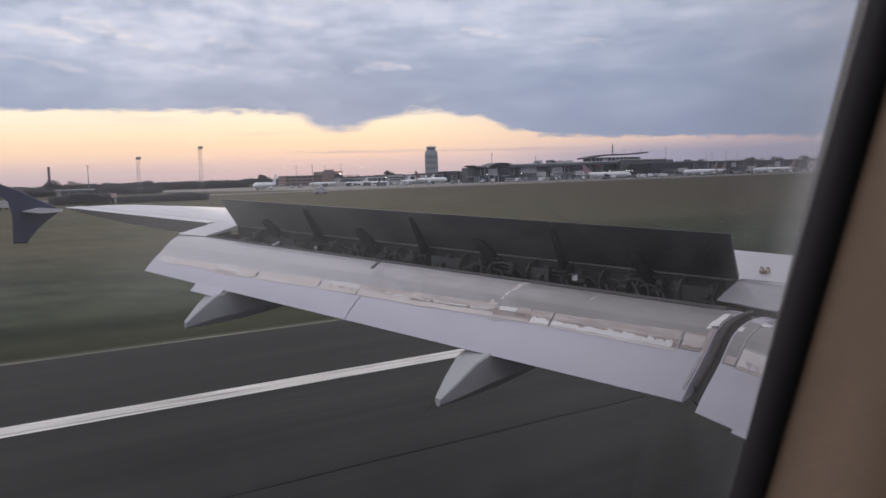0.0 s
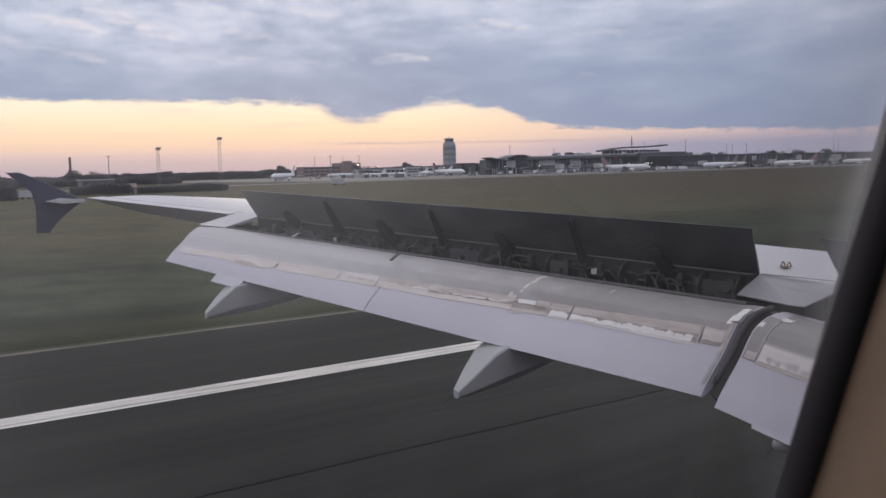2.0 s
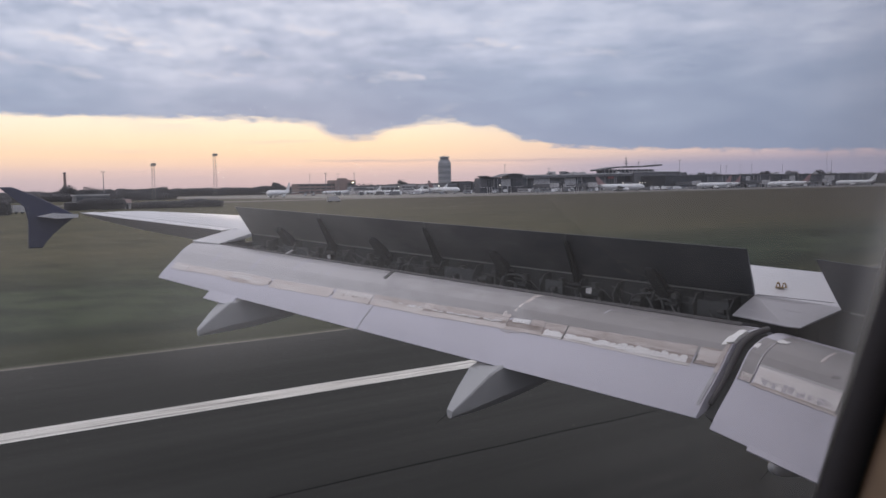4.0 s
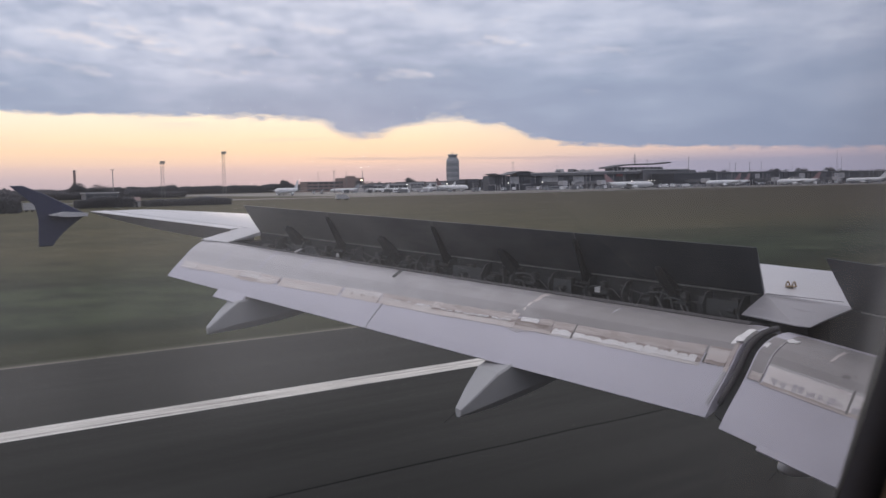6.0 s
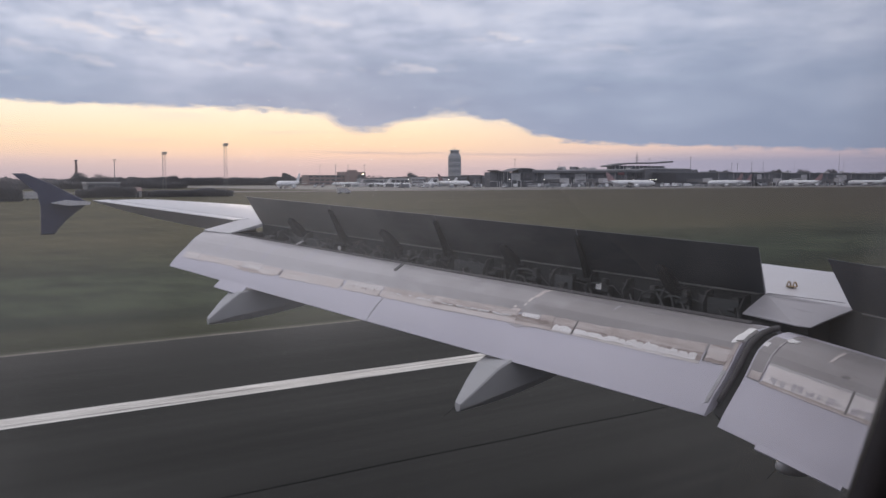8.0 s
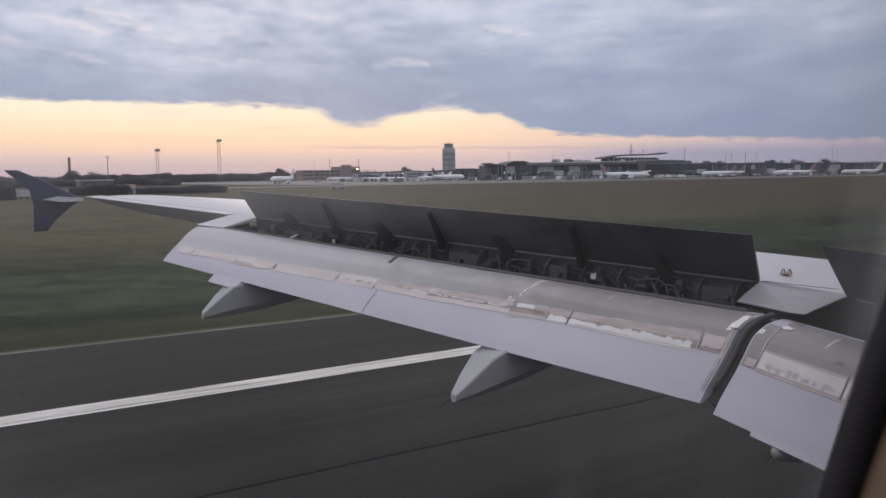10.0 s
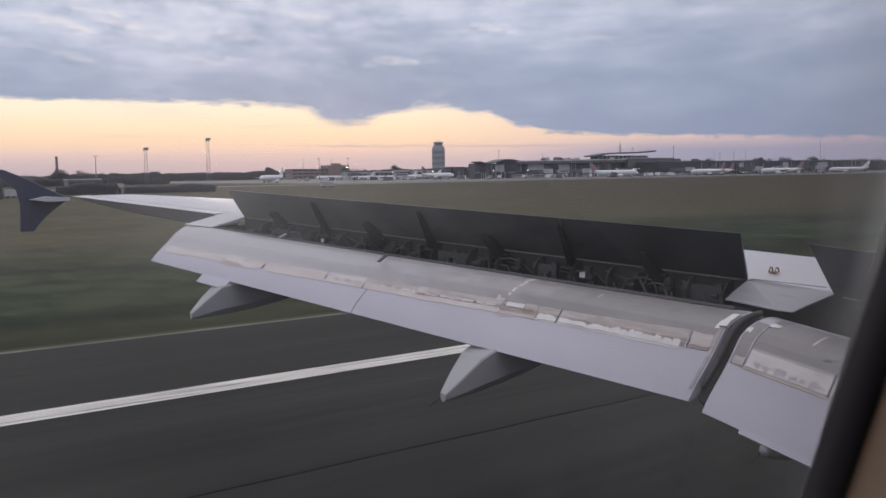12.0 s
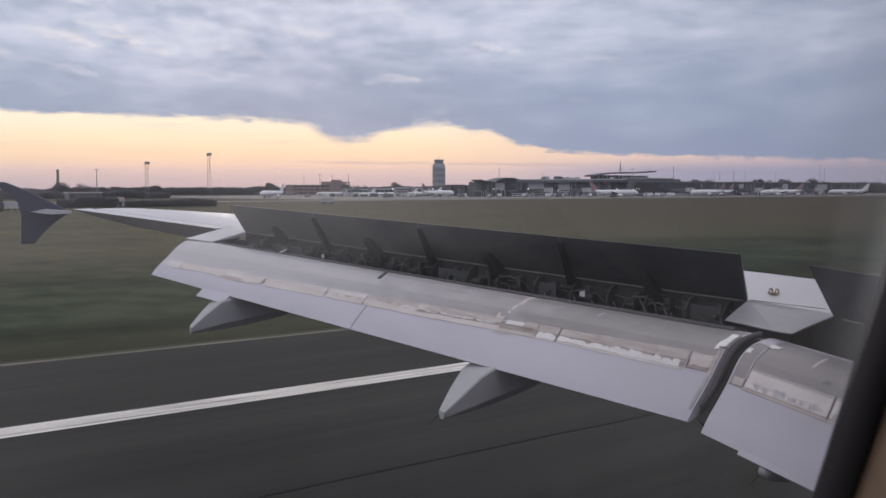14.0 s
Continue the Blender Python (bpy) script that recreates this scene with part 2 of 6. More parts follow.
def forward_coating(name):
    """Scuffed coating of the flap's forward skin; dimming inboard is painted in, grey there, pale further out."""
    mat, n, s = material(name)
    flat = n.add("ShaderNodeTexCoord").outputs["UV"]
    split = n.add("ShaderNodeSeparateXYZ")
    n.link(flat, split.inputs[0])
    cloud_ = n.noise(n.stretch(flat, (1.0, 0.35, 1)), 1.0, 4.0, 0.6)
    scuff = n.noise(n.stretch(flat, (5.5, 0.5, 1), (2, 0, 0)), 1.0, 4.0, 0.65)
    grain = n.noise(n.stretch(flat, (30, 9, 1)), 1.0, 3.0, 0.6)
    mixed = n.math("ADD", n.math("ADD", n.math("MULTIPLY", cloud_, 0.5), n.math("MULTIPLY", scuff, 0.35)), n.math("MULTIPLY", grain, 0.15))
    dull = n.ramp(mixed, [(0.34, (0.295, 0.280, 0.284)), (0.5, (0.345, 0.328, 0.335)), (0.66, (0.405, 0.388, 0.398))])
    pale = n.ramp(mixed, [(0.34, (0.51, 0.495, 0.52)), (0.5, (0.57, 0.552, 0.58)), (0.66, (0.62, 0.605, 0.635))])
    # brightness along the span is put into the colour here
    out_ = n.ramp(n.math("ADD", n.math("MULTIPLY", split.outputs[0], 0.05), n.math("MULTIPLY", n.math("SUBTRACT", scuff, 0.5), 0.12)), [(0.40, grey(0)), (0.47, grey(0.55)), (0.56, grey(1))])
    col = n.mix(out_, dull, pale)
    n.link(col, s.inputs["Base Color"])
    n.put(s.inputs["Roughness"], n.math("ADD", 0.34, n.math("MULTIPLY", cloud_, 0.16)))
    s.inputs["Metallic"].default_value = 0.1
    return mat


def filler(name, low, mid, high, stain, amount, rough=0.55):
    """Hand-laid sealing compound: blotched, flecked and stained."""
    mat, n, s = material(name)
    flat = n.add("ShaderNodeTexCoord").outputs["UV"]
    blotch = n.noise(n.stretch(flat, (3.0, 1.6, 1)), 1.0, 4.0, 0.6)
    grime_vignette = n.noise(n.stretch(flat, (7.5, 1.3, 1), (3, 1, 0)), 1.0, 5.0, 0.68)
    fleck = n.noise(n.stretch(flat, (34, 7, 1), (1, 8, 0)), 1.0, 3.0, 0.6)
    col = n.ramp(blotch, [(0.34, low), (0.5, mid), (0.66, high)])
    col = n.mix(n.math("MULTIPLY", n.math("MULTIPLY", n.math("SUBTRACT", grime_vignette, 0.50), 6.0, clamp=True), amount), col, (*stain, 1))
    col = n.mix(n.math("MULTIPLY", n.math("MULTIPLY", n.math("SUBTRACT", fleck, 0.60), 8.0, clamp=True), amount * 0.8), col, tuple(c * 0.55 for c in stain) + (1,))
    n.link(col, s.inputs["Base Color"])
    s.inputs["Roughness"].default_value = rough
    relief = n.add("ShaderNodeBump")
    relief.inputs["Strength"].default_value = 0.4
    relief.inputs["Distance"].default_value = 0.008
    n.link(n.math("ADD", grime_vignette, fleck), relief.inputs["Height"])
    n.link(relief.outputs[0], s.inputs["Normal"])
    return mat


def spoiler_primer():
    """Dark primer; the haze and light that pale it towards the wingtip are painted in."""
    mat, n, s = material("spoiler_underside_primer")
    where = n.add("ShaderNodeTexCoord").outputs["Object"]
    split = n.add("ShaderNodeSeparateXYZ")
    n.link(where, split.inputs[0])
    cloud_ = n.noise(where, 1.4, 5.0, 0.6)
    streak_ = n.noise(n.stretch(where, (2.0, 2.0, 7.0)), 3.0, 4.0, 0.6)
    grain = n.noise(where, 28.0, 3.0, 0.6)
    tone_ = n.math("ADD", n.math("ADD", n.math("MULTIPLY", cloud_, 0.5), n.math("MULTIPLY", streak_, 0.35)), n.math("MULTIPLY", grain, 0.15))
    dark_inboard = n.ramp(tone_, [(0.36, (0.032, 0.039, 0.051)), (0.5, (0.048, 0.056, 0.070)), (0.64, (0.068, 0.076, 0.091))])
    hazed = n.ramp(tone_, [(0.36, (0.155, 0.152, 0.150)), (0.5, (0.195, 0.191, 0.186)), (0.64, (0.225, 0.221, 0.214))])
    # span-wise paling stands in for haze over the outer panels
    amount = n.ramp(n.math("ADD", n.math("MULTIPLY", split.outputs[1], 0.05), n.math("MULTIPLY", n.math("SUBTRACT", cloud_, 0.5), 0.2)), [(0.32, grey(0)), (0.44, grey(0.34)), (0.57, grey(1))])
    hazed_tip = n.ramp(n.math("ADD", n.math("MULTIPLY", split.outputs[1], 0.05), n.math("MULTIPLY", n.math("SUBTRACT", streak_, 0.5), 0.05)), [(0.59, grey(0)), (0.645, grey(0.85))])
    n.link(n.mix(hazed_tip, n.mix(amount, dark_inboard, hazed), (0.32, 0.305, 0.28, 1)), s.inputs["Base Color"])
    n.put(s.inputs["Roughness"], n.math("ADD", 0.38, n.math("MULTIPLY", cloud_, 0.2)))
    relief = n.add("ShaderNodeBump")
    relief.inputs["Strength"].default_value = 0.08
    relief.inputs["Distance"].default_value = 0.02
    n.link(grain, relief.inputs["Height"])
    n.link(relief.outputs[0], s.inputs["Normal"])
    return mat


def leaf_material():
    """Leaves that let part of the light through, greyed blue to paint in distance haze."""
    mat = surface("far_leaves_hazed", (0.105, 0.110, 0.132), 0.9, 0.0, 0.12, 0.3, 2.0, spread=0.1)
    n = Nodes(mat.node_tree)
    shader = next(k for k in mat.node_tree.nodes if k.type == "BSDF_PRINCIPLED")
    out_ = next(k for k in mat.node_tree.nodes if k.type == "OUTPUT_MATERIAL")
    glow_through = n.add("ShaderNodeBsdfTranslucent")
    glow_through.inputs[0].default_value = (0.23, 0.22, 0.235, 1)
    both_ = n.add("ShaderNodeMixShader")
    both_.inputs[0].default_value = 0.5
    n.link(shader.outputs[0], both_.inputs[1])
    n.link(glow_through.outputs[0], both_.inputs[2])
    n.link(both_.outputs[0], out_.inputs[0])
    return mat


BAND_CREAM = filler("cream_sealing_compound", (0.65, 0.585, 0.57), (0.73, 0.67, 0.655), (0.79, 0.745, 0.735), (0.54, 0.44, 0.40), 0.4)
BAND_PALE = filler("pale_sealing_compound", (0.68, 0.64, 0.63), (0.76, 0.72, 0.715), (0.82, 0.79, 0.79), (0.52, 0.43, 0.39), 0.35)
BAND_TAN = filler("tan_sealing_compound", (0.53, 0.465, 0.445), (0.61, 0.545, 0.53), (0.69, 0.635, 0.62), (0.44, 0.355, 0.325), 0.5)
BAND_WHITE = filler("fresh_white_compound", (0.84, 0.82, 0.83), (0.91, 0.89, 0.90), (0.95, 0.93, 0.94), (0.64, 0.56, 0.53), 0.3)
BAND_SEAM = filler("brown_weathered_seam", (0.34, 0.285, 0.27), (0.44, 0.38, 0.36), (0.54, 0.485, 0.465), (0.20, 0.155, 0.14), 0.6, 0.8)
SMUDGE = filler("grey_smudge", (0.47, 0.445, 0.475), (0.57, 0.54, 0.57), (0.70, 0.665, 0.69), (0.38, 0.355, 0.38), 0.5)
BAND_INNER = worn_band("white_sealing_band", 4.98, 7.0, 5.62)
FLAP_FORE = forward_coating("forward_skin_coating")
CHIPPED = surface("bare_white_primer", (0.95, 0.94, 0.94), 0.5, 0.0, 0.05, 6.0, 40, 0.1, 40)
JOINT_GREY = surface("joint_grey", (0.47, 0.47, 0.49), 0.6, 0.0, 0.2, 8.0, 40)
SOOT = surface("soot_stain", (0.20, 0.19, 0.19), 0.7, 0.0, 0.2, 8.0, 40)
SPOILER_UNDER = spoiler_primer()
AILERON_UNDER = surface("aileron_underside", (0.56, 0.53, 0.52), 0.6, 0.0, 0.1, 2.0, 20)
# bay parts: base colours kept close to black
BAY_DARK = surface("bay_near_black", (0.047, 0.049, 0.051), 0.6, 0.0, 0.35, 4.0, 30, 0.1, 40)
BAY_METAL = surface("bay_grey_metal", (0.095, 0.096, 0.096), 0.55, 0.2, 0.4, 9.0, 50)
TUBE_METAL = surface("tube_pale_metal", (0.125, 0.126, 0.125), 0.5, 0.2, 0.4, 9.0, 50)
WEB_GREY = surface("web_dark_grey", (0.095, 0.099, 0.102), 0.55, 0.1, 0.25, 5.0, 40)
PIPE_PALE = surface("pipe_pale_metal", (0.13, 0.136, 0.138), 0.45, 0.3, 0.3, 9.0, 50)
STRIP_METAL = surface("foot_strip_metal", (0.27, 0.27, 0.26), 0.45, 0.3, 0.3, 9.0, 50)
RUBBER = surface("black_rubber", (0.022, 0.022, 0.024), 0.65, 0.0, 0.15, 12.0, 60)
GASKET = surface("window_gasket_rubber", (0.062, 0.058, 0.066), 0.55, 0.0, 0.15, 12.0, 60)
TAR = surface("tar", (0.022, 0.0222, 0.0220), 1.0, 0.0, 0.2, 3.0, 30)
TAR.node_tree.nodes["Principled BSDF"].inputs["Specular IOR Level"].default_value = 0.0
SEAL_GREY = surface("grey_rubber_seal", (0.075, 0.07, 0.076), 0.6, 0.0, 0.2, 12.0, 60)
FAIRING = surface("fairing_paint", (0.44, 0.445, 0.465), 0.45, 0.0, 0.07, 2.0, 20, 0.04, 30, dirt=(0.18, (0.3, 0.3, 0.3)))
NAVY = surface("navy_paint", (0.016, 0.020, 0.062), 0.38, 0.0, 0.12, 2.0, 20)
# dark so that the unseen hull walls throw little light on the wing
HULL = surface("hull_light_block", (0.09, 0.09, 0.11), 0.35, 0.0, 0.04, 1.0, 12)
BRASS = surface("yellowed_metal", (0.36, 0.25, 0.13), 0.45, 0.5, 0.2, 20, 60)
LINING = surface("beige_window_lining", (0.62, 0.46, 0.325), 0.62, 0.0, 0.06, 6.0, 80, 0.05, 200, dirt=(0.12, (0.40, 0.30, 0.24)))
CABIN = surface("cabin_wall_plastic", (0.66, 0.60, 0.54), 0.6, 0.0, 0.05, 4.0, 60)
CARPET = surface("cabin_carpet", (0.05, 0.05, 0.07), 0.9, 0.0, 0.2, 8.0, 90)
CONCRETE = surface("pale_concrete", (0.155, 0.147, 0.145), 0.85, 0.0, 0.14, 0.05, 0.6, stretch=(0.3, 1, 1))
FAR_WHITE = surface("far_white_cladding", (0.47, 0.46, 0.475), 0.6, 0.0, 0.12, 0.1, 1.2)
FAR_GREY = surface("far_grey_cladding", (0.165, 0.167, 0.185), 0.6, 0.0, 0.12, 0.1, 1.2)
# distance haze is put into the glass, brick, roof, tower and facade colours
FAR_DARK = surface("far_dark_glass", (0.066, 0.068, 0.080), 0.3, 0.0, 0.2, 0.2, 1.0)
FAR_BRICK = surface("far_brick_hazed", (0.27, 0.20, 0.19), 0.8, 0.0, 0.12, 0.1, 1.5)
FAR_ROOF = surface("far_roof_sheet", (0.125, 0.123, 0.135), 0.6, 0.1, 0.12, 0.1, 1.2)
TOWER_SKIN = surface("tower_cladding", (0.33, 0.335, 0.36), 0.6, 0.0, 0.10, 0.2, 1.5)
TOWER_BAND = surface("tower_pale_band", (0.35, 0.355, 0.37), 0.6, 0.0, 0.10, 0.2, 1.5)
TOWER_GLASS = surface("tower_glass", (0.21, 0.225, 0.25), 0.3, 0.0, 0.15, 0.2, 1.0)
PLANE_WHITE = surface("airliner_white", (0.78, 0.78, 0.80), 0.35, 0.0, 0.04, 0.2, 2.0)
FIN_DARK = surface("airliner_dark_fin", (0.17, 0.11, 0.12), 0.4, 0.0, 0.1, 0.2, 2.0)
FAR_MID = surface("far_blue_grey_panel", (0.115, 0.118, 0.140), 0.5, 0.0, 0.14, 0.2, 1.2)
FACADE_BLUE = surface("facade_blue_grey", (0.096, 0.099, 0.116), 0.5, 0.0, 0.14, 0.2, 1.2)
SIGN_RED = surface("dull_red_panel", (0.33, 0.13, 0.14), 0.6, 0.0, 0.1, 0.2, 2.0)
# red greyed to imitate distance haze
PLANE_RED = surface("airliner_red_hazed", (0.33, 0.215, 0.225), 0.4, 0.0, 0.1, 0.2, 2.0)
PLANE_GREY = surface("airliner_grey", (0.30, 0.31, 0.33), 0.4, 0.2, 0.08, 0.2, 2.0)
# steel lightened to imitate distance haze
POLE = surface("galvanised_steel_hazed", (0.28, 0.275, 0.285), 0.5, 0.1, 0.1, 0.5, 4.0)
BARK = surface("tree_bark", (0.08, 0.06, 0.045), 0.9, 0.0, 0.2, 1.0, 8.0)
FAR_LEAF = leaf_material()
LAMP_WARM = glowing("warm_lamp", (1.0, 0.82, 0.55, 1), 6.0)
LAMP_WHITE = glowing("white_lamp", (1.0, 0.95, 0.85, 1), 2.5)


def asphalt_material():
    mat, n, s = material("runway_asphalt")
    where = n.add("ShaderNodeTexCoord").outputs["Object"]
    lane = n.noise(n.stretch(where, (0.010, 0.55, 1)), 1.0, 4.0, 0.55)
    track = n.noise(n.stretch(where, (0.05, 2.4, 1), (2, 7, 0)), 1.0, 4.0, 0.6)
    patch = n.noise(where, 0.12, 4.0, 0.55)
    grain = n.noise(where, 60.0, 2.0)
    tone_ = n.math("ADD", n.math("ADD", n.math("MULTIPLY", lane, 0.45), n.math("MULTIPLY", track, 0.34)), n.math("ADD", n.math("MULTIPLY", patch, 0.2), n.math("MULTIPLY", grain, 0.1)))
    col = n.ramp(tone_, [(0.34, (0.040, 0.0407, 0.0390)), (0.5, (0.0495, 0.0502, 0.0480)), (0.68, (0.066, 0.0663, 0.0632))])
    # the paved shoulder outside the edge line is an older, paler mix
    across = n.add("ShaderNodeSeparateXYZ")
    n.link(where, across.inputs[0])
    shoulder = n.ramp(n.math("MULTIPLY", across.outputs[1], 0.01), [(0.193, grey(0)), (0.1945, grey(0.16)), (0.235, grey(0.26)), (0.26, grey(0.5))])
    col = n.mix(shoulder, col, (0.078, 0.077, 0.073, 1))
    n.link(col, s.inputs["Base Color"])
    s.inputs["Roughness"].default_value = 0.9
    s.inputs["Specular IOR Level"].default_value = 0.0
    return mat


def grass_material():
    mat, n, s = material("airfield_grass")
    where = n.add("ShaderNodeTexCoord").outputs["Object"]
    swath = n.noise(n.stretch(where, (0.0035, 0.045, 1)), 1.0, 4.0, 0.6)
    band = n.noise(n.stretch(where, (0.06, 0.09, 1), (3, 1, 0)), 1.0, 4.0, 0.6, 0.3)
    tuft = n.noise(n.stretch(where, (0.36, 0.26, 1), (5, 1, 0)), 1.0, 5.0, 0.62)
    tone_ = n.math("ADD", n.math("ADD", n.math("MULTIPLY", swath, 0.25), n.math("MULTIPLY", band, 0.35)), n.math("MULTIPLY", tuft, 0.40))
    mown = n.ramp(tone_, [(0.38, (0.040, 0.040, 0.021)), (0.47, (0.060, 0.057, 0.031)), (0.56, (0.080, 0.074, 0.040)), (0.66, (0.106, 0.094, 0.053))])
    lush = n.ramp(tone_, [(0.41, (0.011, 0.0185, 0.0095)), (0.5, (0.026, 0.038, 0.022)), (0.58, (0.050, 0.064, 0.037))])
    # a lane of lush weeds beyond the mown verge
    across = n.add("ShaderNodeSeparateXYZ")
    n.link(where, across.inputs[0])
    wander = n.math("ADD", across.outputs[1], n.math("MULTIPLY", n.math("SUBTRACT", n.noise(n.stretch(where, (0.03, 0.09, 1), (9, 4, 0)), 1.0, 4.0, 0.6), 0.5), 7.0))
    lane = n.ramp(n.math("MULTIPLY", wander, 0.01), [(0.285, grey(0.55)), (0.305, grey(1)), (0.44, grey(0.95)), (0.53, grey(0.55)), (0.66, grey(0))])
    # duller up the field: vignetting and haze on that side are painted in
    dim_right = n.math("ADD", n.math("MULTIPLY", across.outputs[0], 0.001), n.math("MULTIPLY", n.math("SUBTRACT", band, 0.5), 0.12))
    mown = n.mix(n.ramp(dim_right, [(0.03, grey(0)), (0.16, grey(0.75)), (0.5, grey(0.85))]), mown, n.ramp(tone_, [(0.40, (0.038, 0.033, 0.0245)), (0.52, (0.053, 0.0458, 0.0338)), (0.64, (0.069, 0.0588, 0.0437))]))
    col = n.mix(lane, mown, lush)
    # wet furrow where the lush growth begins
    furrow = n.ramp(n.math("MULTIPLY", wander, 0.01), [(0.288, grey(0)), (0.302, grey(0.6)), (0.318, grey(0.45)), (0.340, grey(0))])
    col = n.mix(furrow, col, (0.010, 0.016, 0.009, 1))
    # dry, dusty rim along the asphalt
    from_edge = n.math("MULTIPLY", n.math("ADD", across.outputs[1], n.math("MULTIPLY", n.math("SUBTRACT", tuft, 0.5), 0.5)), 0.01)
    rank = n.ramp(from_edge, [(0.2608, grey(0)), (0.2622, grey(0.95)), (0.2680, grey(0.75)), (0.2850, grey(0.42)), (0.33, grey(0))])
    col = n.mix(rank, col, (0.024, 0.029, 0.014, 1))
    rim = n.ramp(from_edge, [(0.2602, grey(0.9)), (0.2620, grey(0))])
    col = n.mix(rim, col, (0.34, 0.31, 0.28, 1))
    n.link(col, s.inputs["Base Color"])
    s.inputs["Roughness"].default_value = 0.95
    s.inputs["Specular IOR Level"].default_value = 0.1
    bump_ = n.add("ShaderNodeBump")
    bump_.inputs["Strength"].default_value = 0.5
    bump_.inputs["Distance"].default_value = 0.15
    n.link(tuft, bump_.inputs["Height"])
    n.link(bump_.outputs[0], s.inputs["Normal"])
    return mat


def marking_material():
    mat, n, s = material("worn_white_marking")
    where = n.add("ShaderNodeTexCoord").outputs["Object"]
    wear = n.noise(n.stretch(where, (0.25, 7.0, 1)), 1.0, 5.0, 0.65)
    col = n.ramp(wear, [(0.36, (0.20, 0.19, 0.18)), (0.46, (0.52, 0.50, 0.47)), (0.60, (0.74, 0.715, 0.68))])
    n.link(col, s.inputs["Base Color"])
    s.inputs["Roughness"].default_value = 0.75
    return mat


def pane_material():
    """Clear acrylic with a faint gloss and a breath of dust."""
    mat = bpy.data.materials.new("window_acrylic")
    mat.use_nodes = True
    mat.node_tree.nodes.clear()
    n = Nodes(mat.node_tree)
    where = n.add("ShaderNodeTexCoord").outputs["Object"]
    dust = n.noise(where, 9.0, 4.0, 0.6)
    smear = n.noise(n.stretch(where, (30, 30, 6)), 1.0, 4.0, 0.6)
    amount = n.math("ADD", n.math("MULTIPLY", n.math("SUBTRACT", dust, 0.40), 0.03, clamp=True), n.math("MULTIPLY", n.math("SUBTRACT", smear, 0.55), 0.07, clamp=True))
    along_ = n.add("ShaderNodeSeparateXYZ")
    n.link(where, along_.inputs[0])
    # a smear across the pane, with distant haze by the horizon painted in
    film = n.ramp(n.math("ADD", n.math("ADD", along_.outputs[0], 0.2), n.math("MULTIPLY", n.math("SUBTRACT", smear, 0.5), 0.05)), [(0.0, grey(0.042)), (0.045, grey(0.030)), (0.068, grey(0.012)), (0.10, grey(0.042)), (0.14, grey(0.024)), (0.18, grey(0.006))])
    film = n.math("MULTIPLY", film, n.ramp(n.math("ADD", along_.outputs[2], n.math("MULTIPLY", n.math("SUBTRACT", dust, 0.5), 0.012)), [(0.331, grey(0)), (0.341, grey(1)), (0.374, grey(0.9)), (0.395, grey(0.2))]))
    # sky scatter along the pane's front edge, painted as a pale band
    rim = n.ramp(n.math("ADD", along_.outputs[0], n.math("MULTIPLY", n.math("SUBTRACT", smear, 0.5), 0.02)), [(0.140, grey(0.0)), (0.172, grey(0.026)), (0.192, grey(0.115))])
    rim = n.math("MULTIPLY", rim, n.ramp(along_.outputs[2], [(0.24, grey(0.12)), (0.36, grey(1))]))
    amount = n.math("ADD", n.math("ADD", amount, 0.007), n.math("ADD", film, rim))
    clear_ = n.add("ShaderNodeBsdfTransparent")
    # lens vignette painted as a darker tint towards the front frame
    grime_vignette = n.math("ADD", along_.outputs[0], n.math("MULTIPLY", n.math("SUBTRACT", dust, 0.5), 0.04))
    n.link(n.ramp(grime_vignette, [(0.0, (0.97, 0.97, 0.975)), (0.10, (0.915, 0.913, 0.92)), (0.19, (0.80, 0.795, 0.805))]), clear_.inputs[0])
    gloss = n.add("ShaderNodeBsdfGlossy")
    gloss.inputs["Roughness"].default_value = 0.02
    haze = n.add("ShaderNodeBsdfTranslucent")
    haze.inputs[0].default_value = (0.9, 0.9, 0.92, 1)
    one = n.add("ShaderNodeMixShader")
    one.inputs[0].default_value = 0.02
    n.link(clear_.outputs[0], one.inputs[1])
    n.link(gloss.outputs[0], one.inputs[2])
    two = n.add("ShaderNodeMixShader")
    n.link(amount, two.inputs[0])
    n.link(one.outputs[0], two.inputs[1])
    n.link(haze.outputs[0], two.inputs[2])
    n.link(two.outputs[0], n.add("ShaderNodeOutputMaterial").inputs[0])
    return mat


ASPHALT, GRASS, MARKING, PANE = asphalt_material(), grass_material(), marking_material(), pane_material()

# ---------------------------------------------------------------- mesh tools


def mesh(name, verts, faces, mat, parent=None, label="", smooth=False):
    data = bpy.data.meshes.new(name)
    data.from_pydata([tuple(v) for v in verts], [], faces)
    data.materials.append(mat)
    if smooth:
        data.polygons.foreach_set("use_smooth", [True] * len(data.polygons))
    data.update()
    ob = new(name, data)
    ob.parent = parent
    if label:
        tagged(ob, label)
    return ob


def part(name, bm, mat, parent=None, label="", smooth=False):
    bmesh.ops.recalc_face_normals(bm, faces=bm.faces)
    data = bpy.data.meshes.new(name)
    bm.to_mesh(data)
    bm.free()
    data.materials.append(mat)
    if smooth:
        data.polygons.foreach_set("use_smooth", [True] * len(data.polygons))
    ob = new(name, data)
    ob.parent = parent
    if label:
        tagged(ob, label)
    return ob


def thing(name, place, label, category, group="", turn=0.0):
    ob = new(name)
    ob.matrix_world = pose(*place, 0, 0, turn)
    ob.empty_display_size = 0.2
    return tagged(ob, label, category, group)


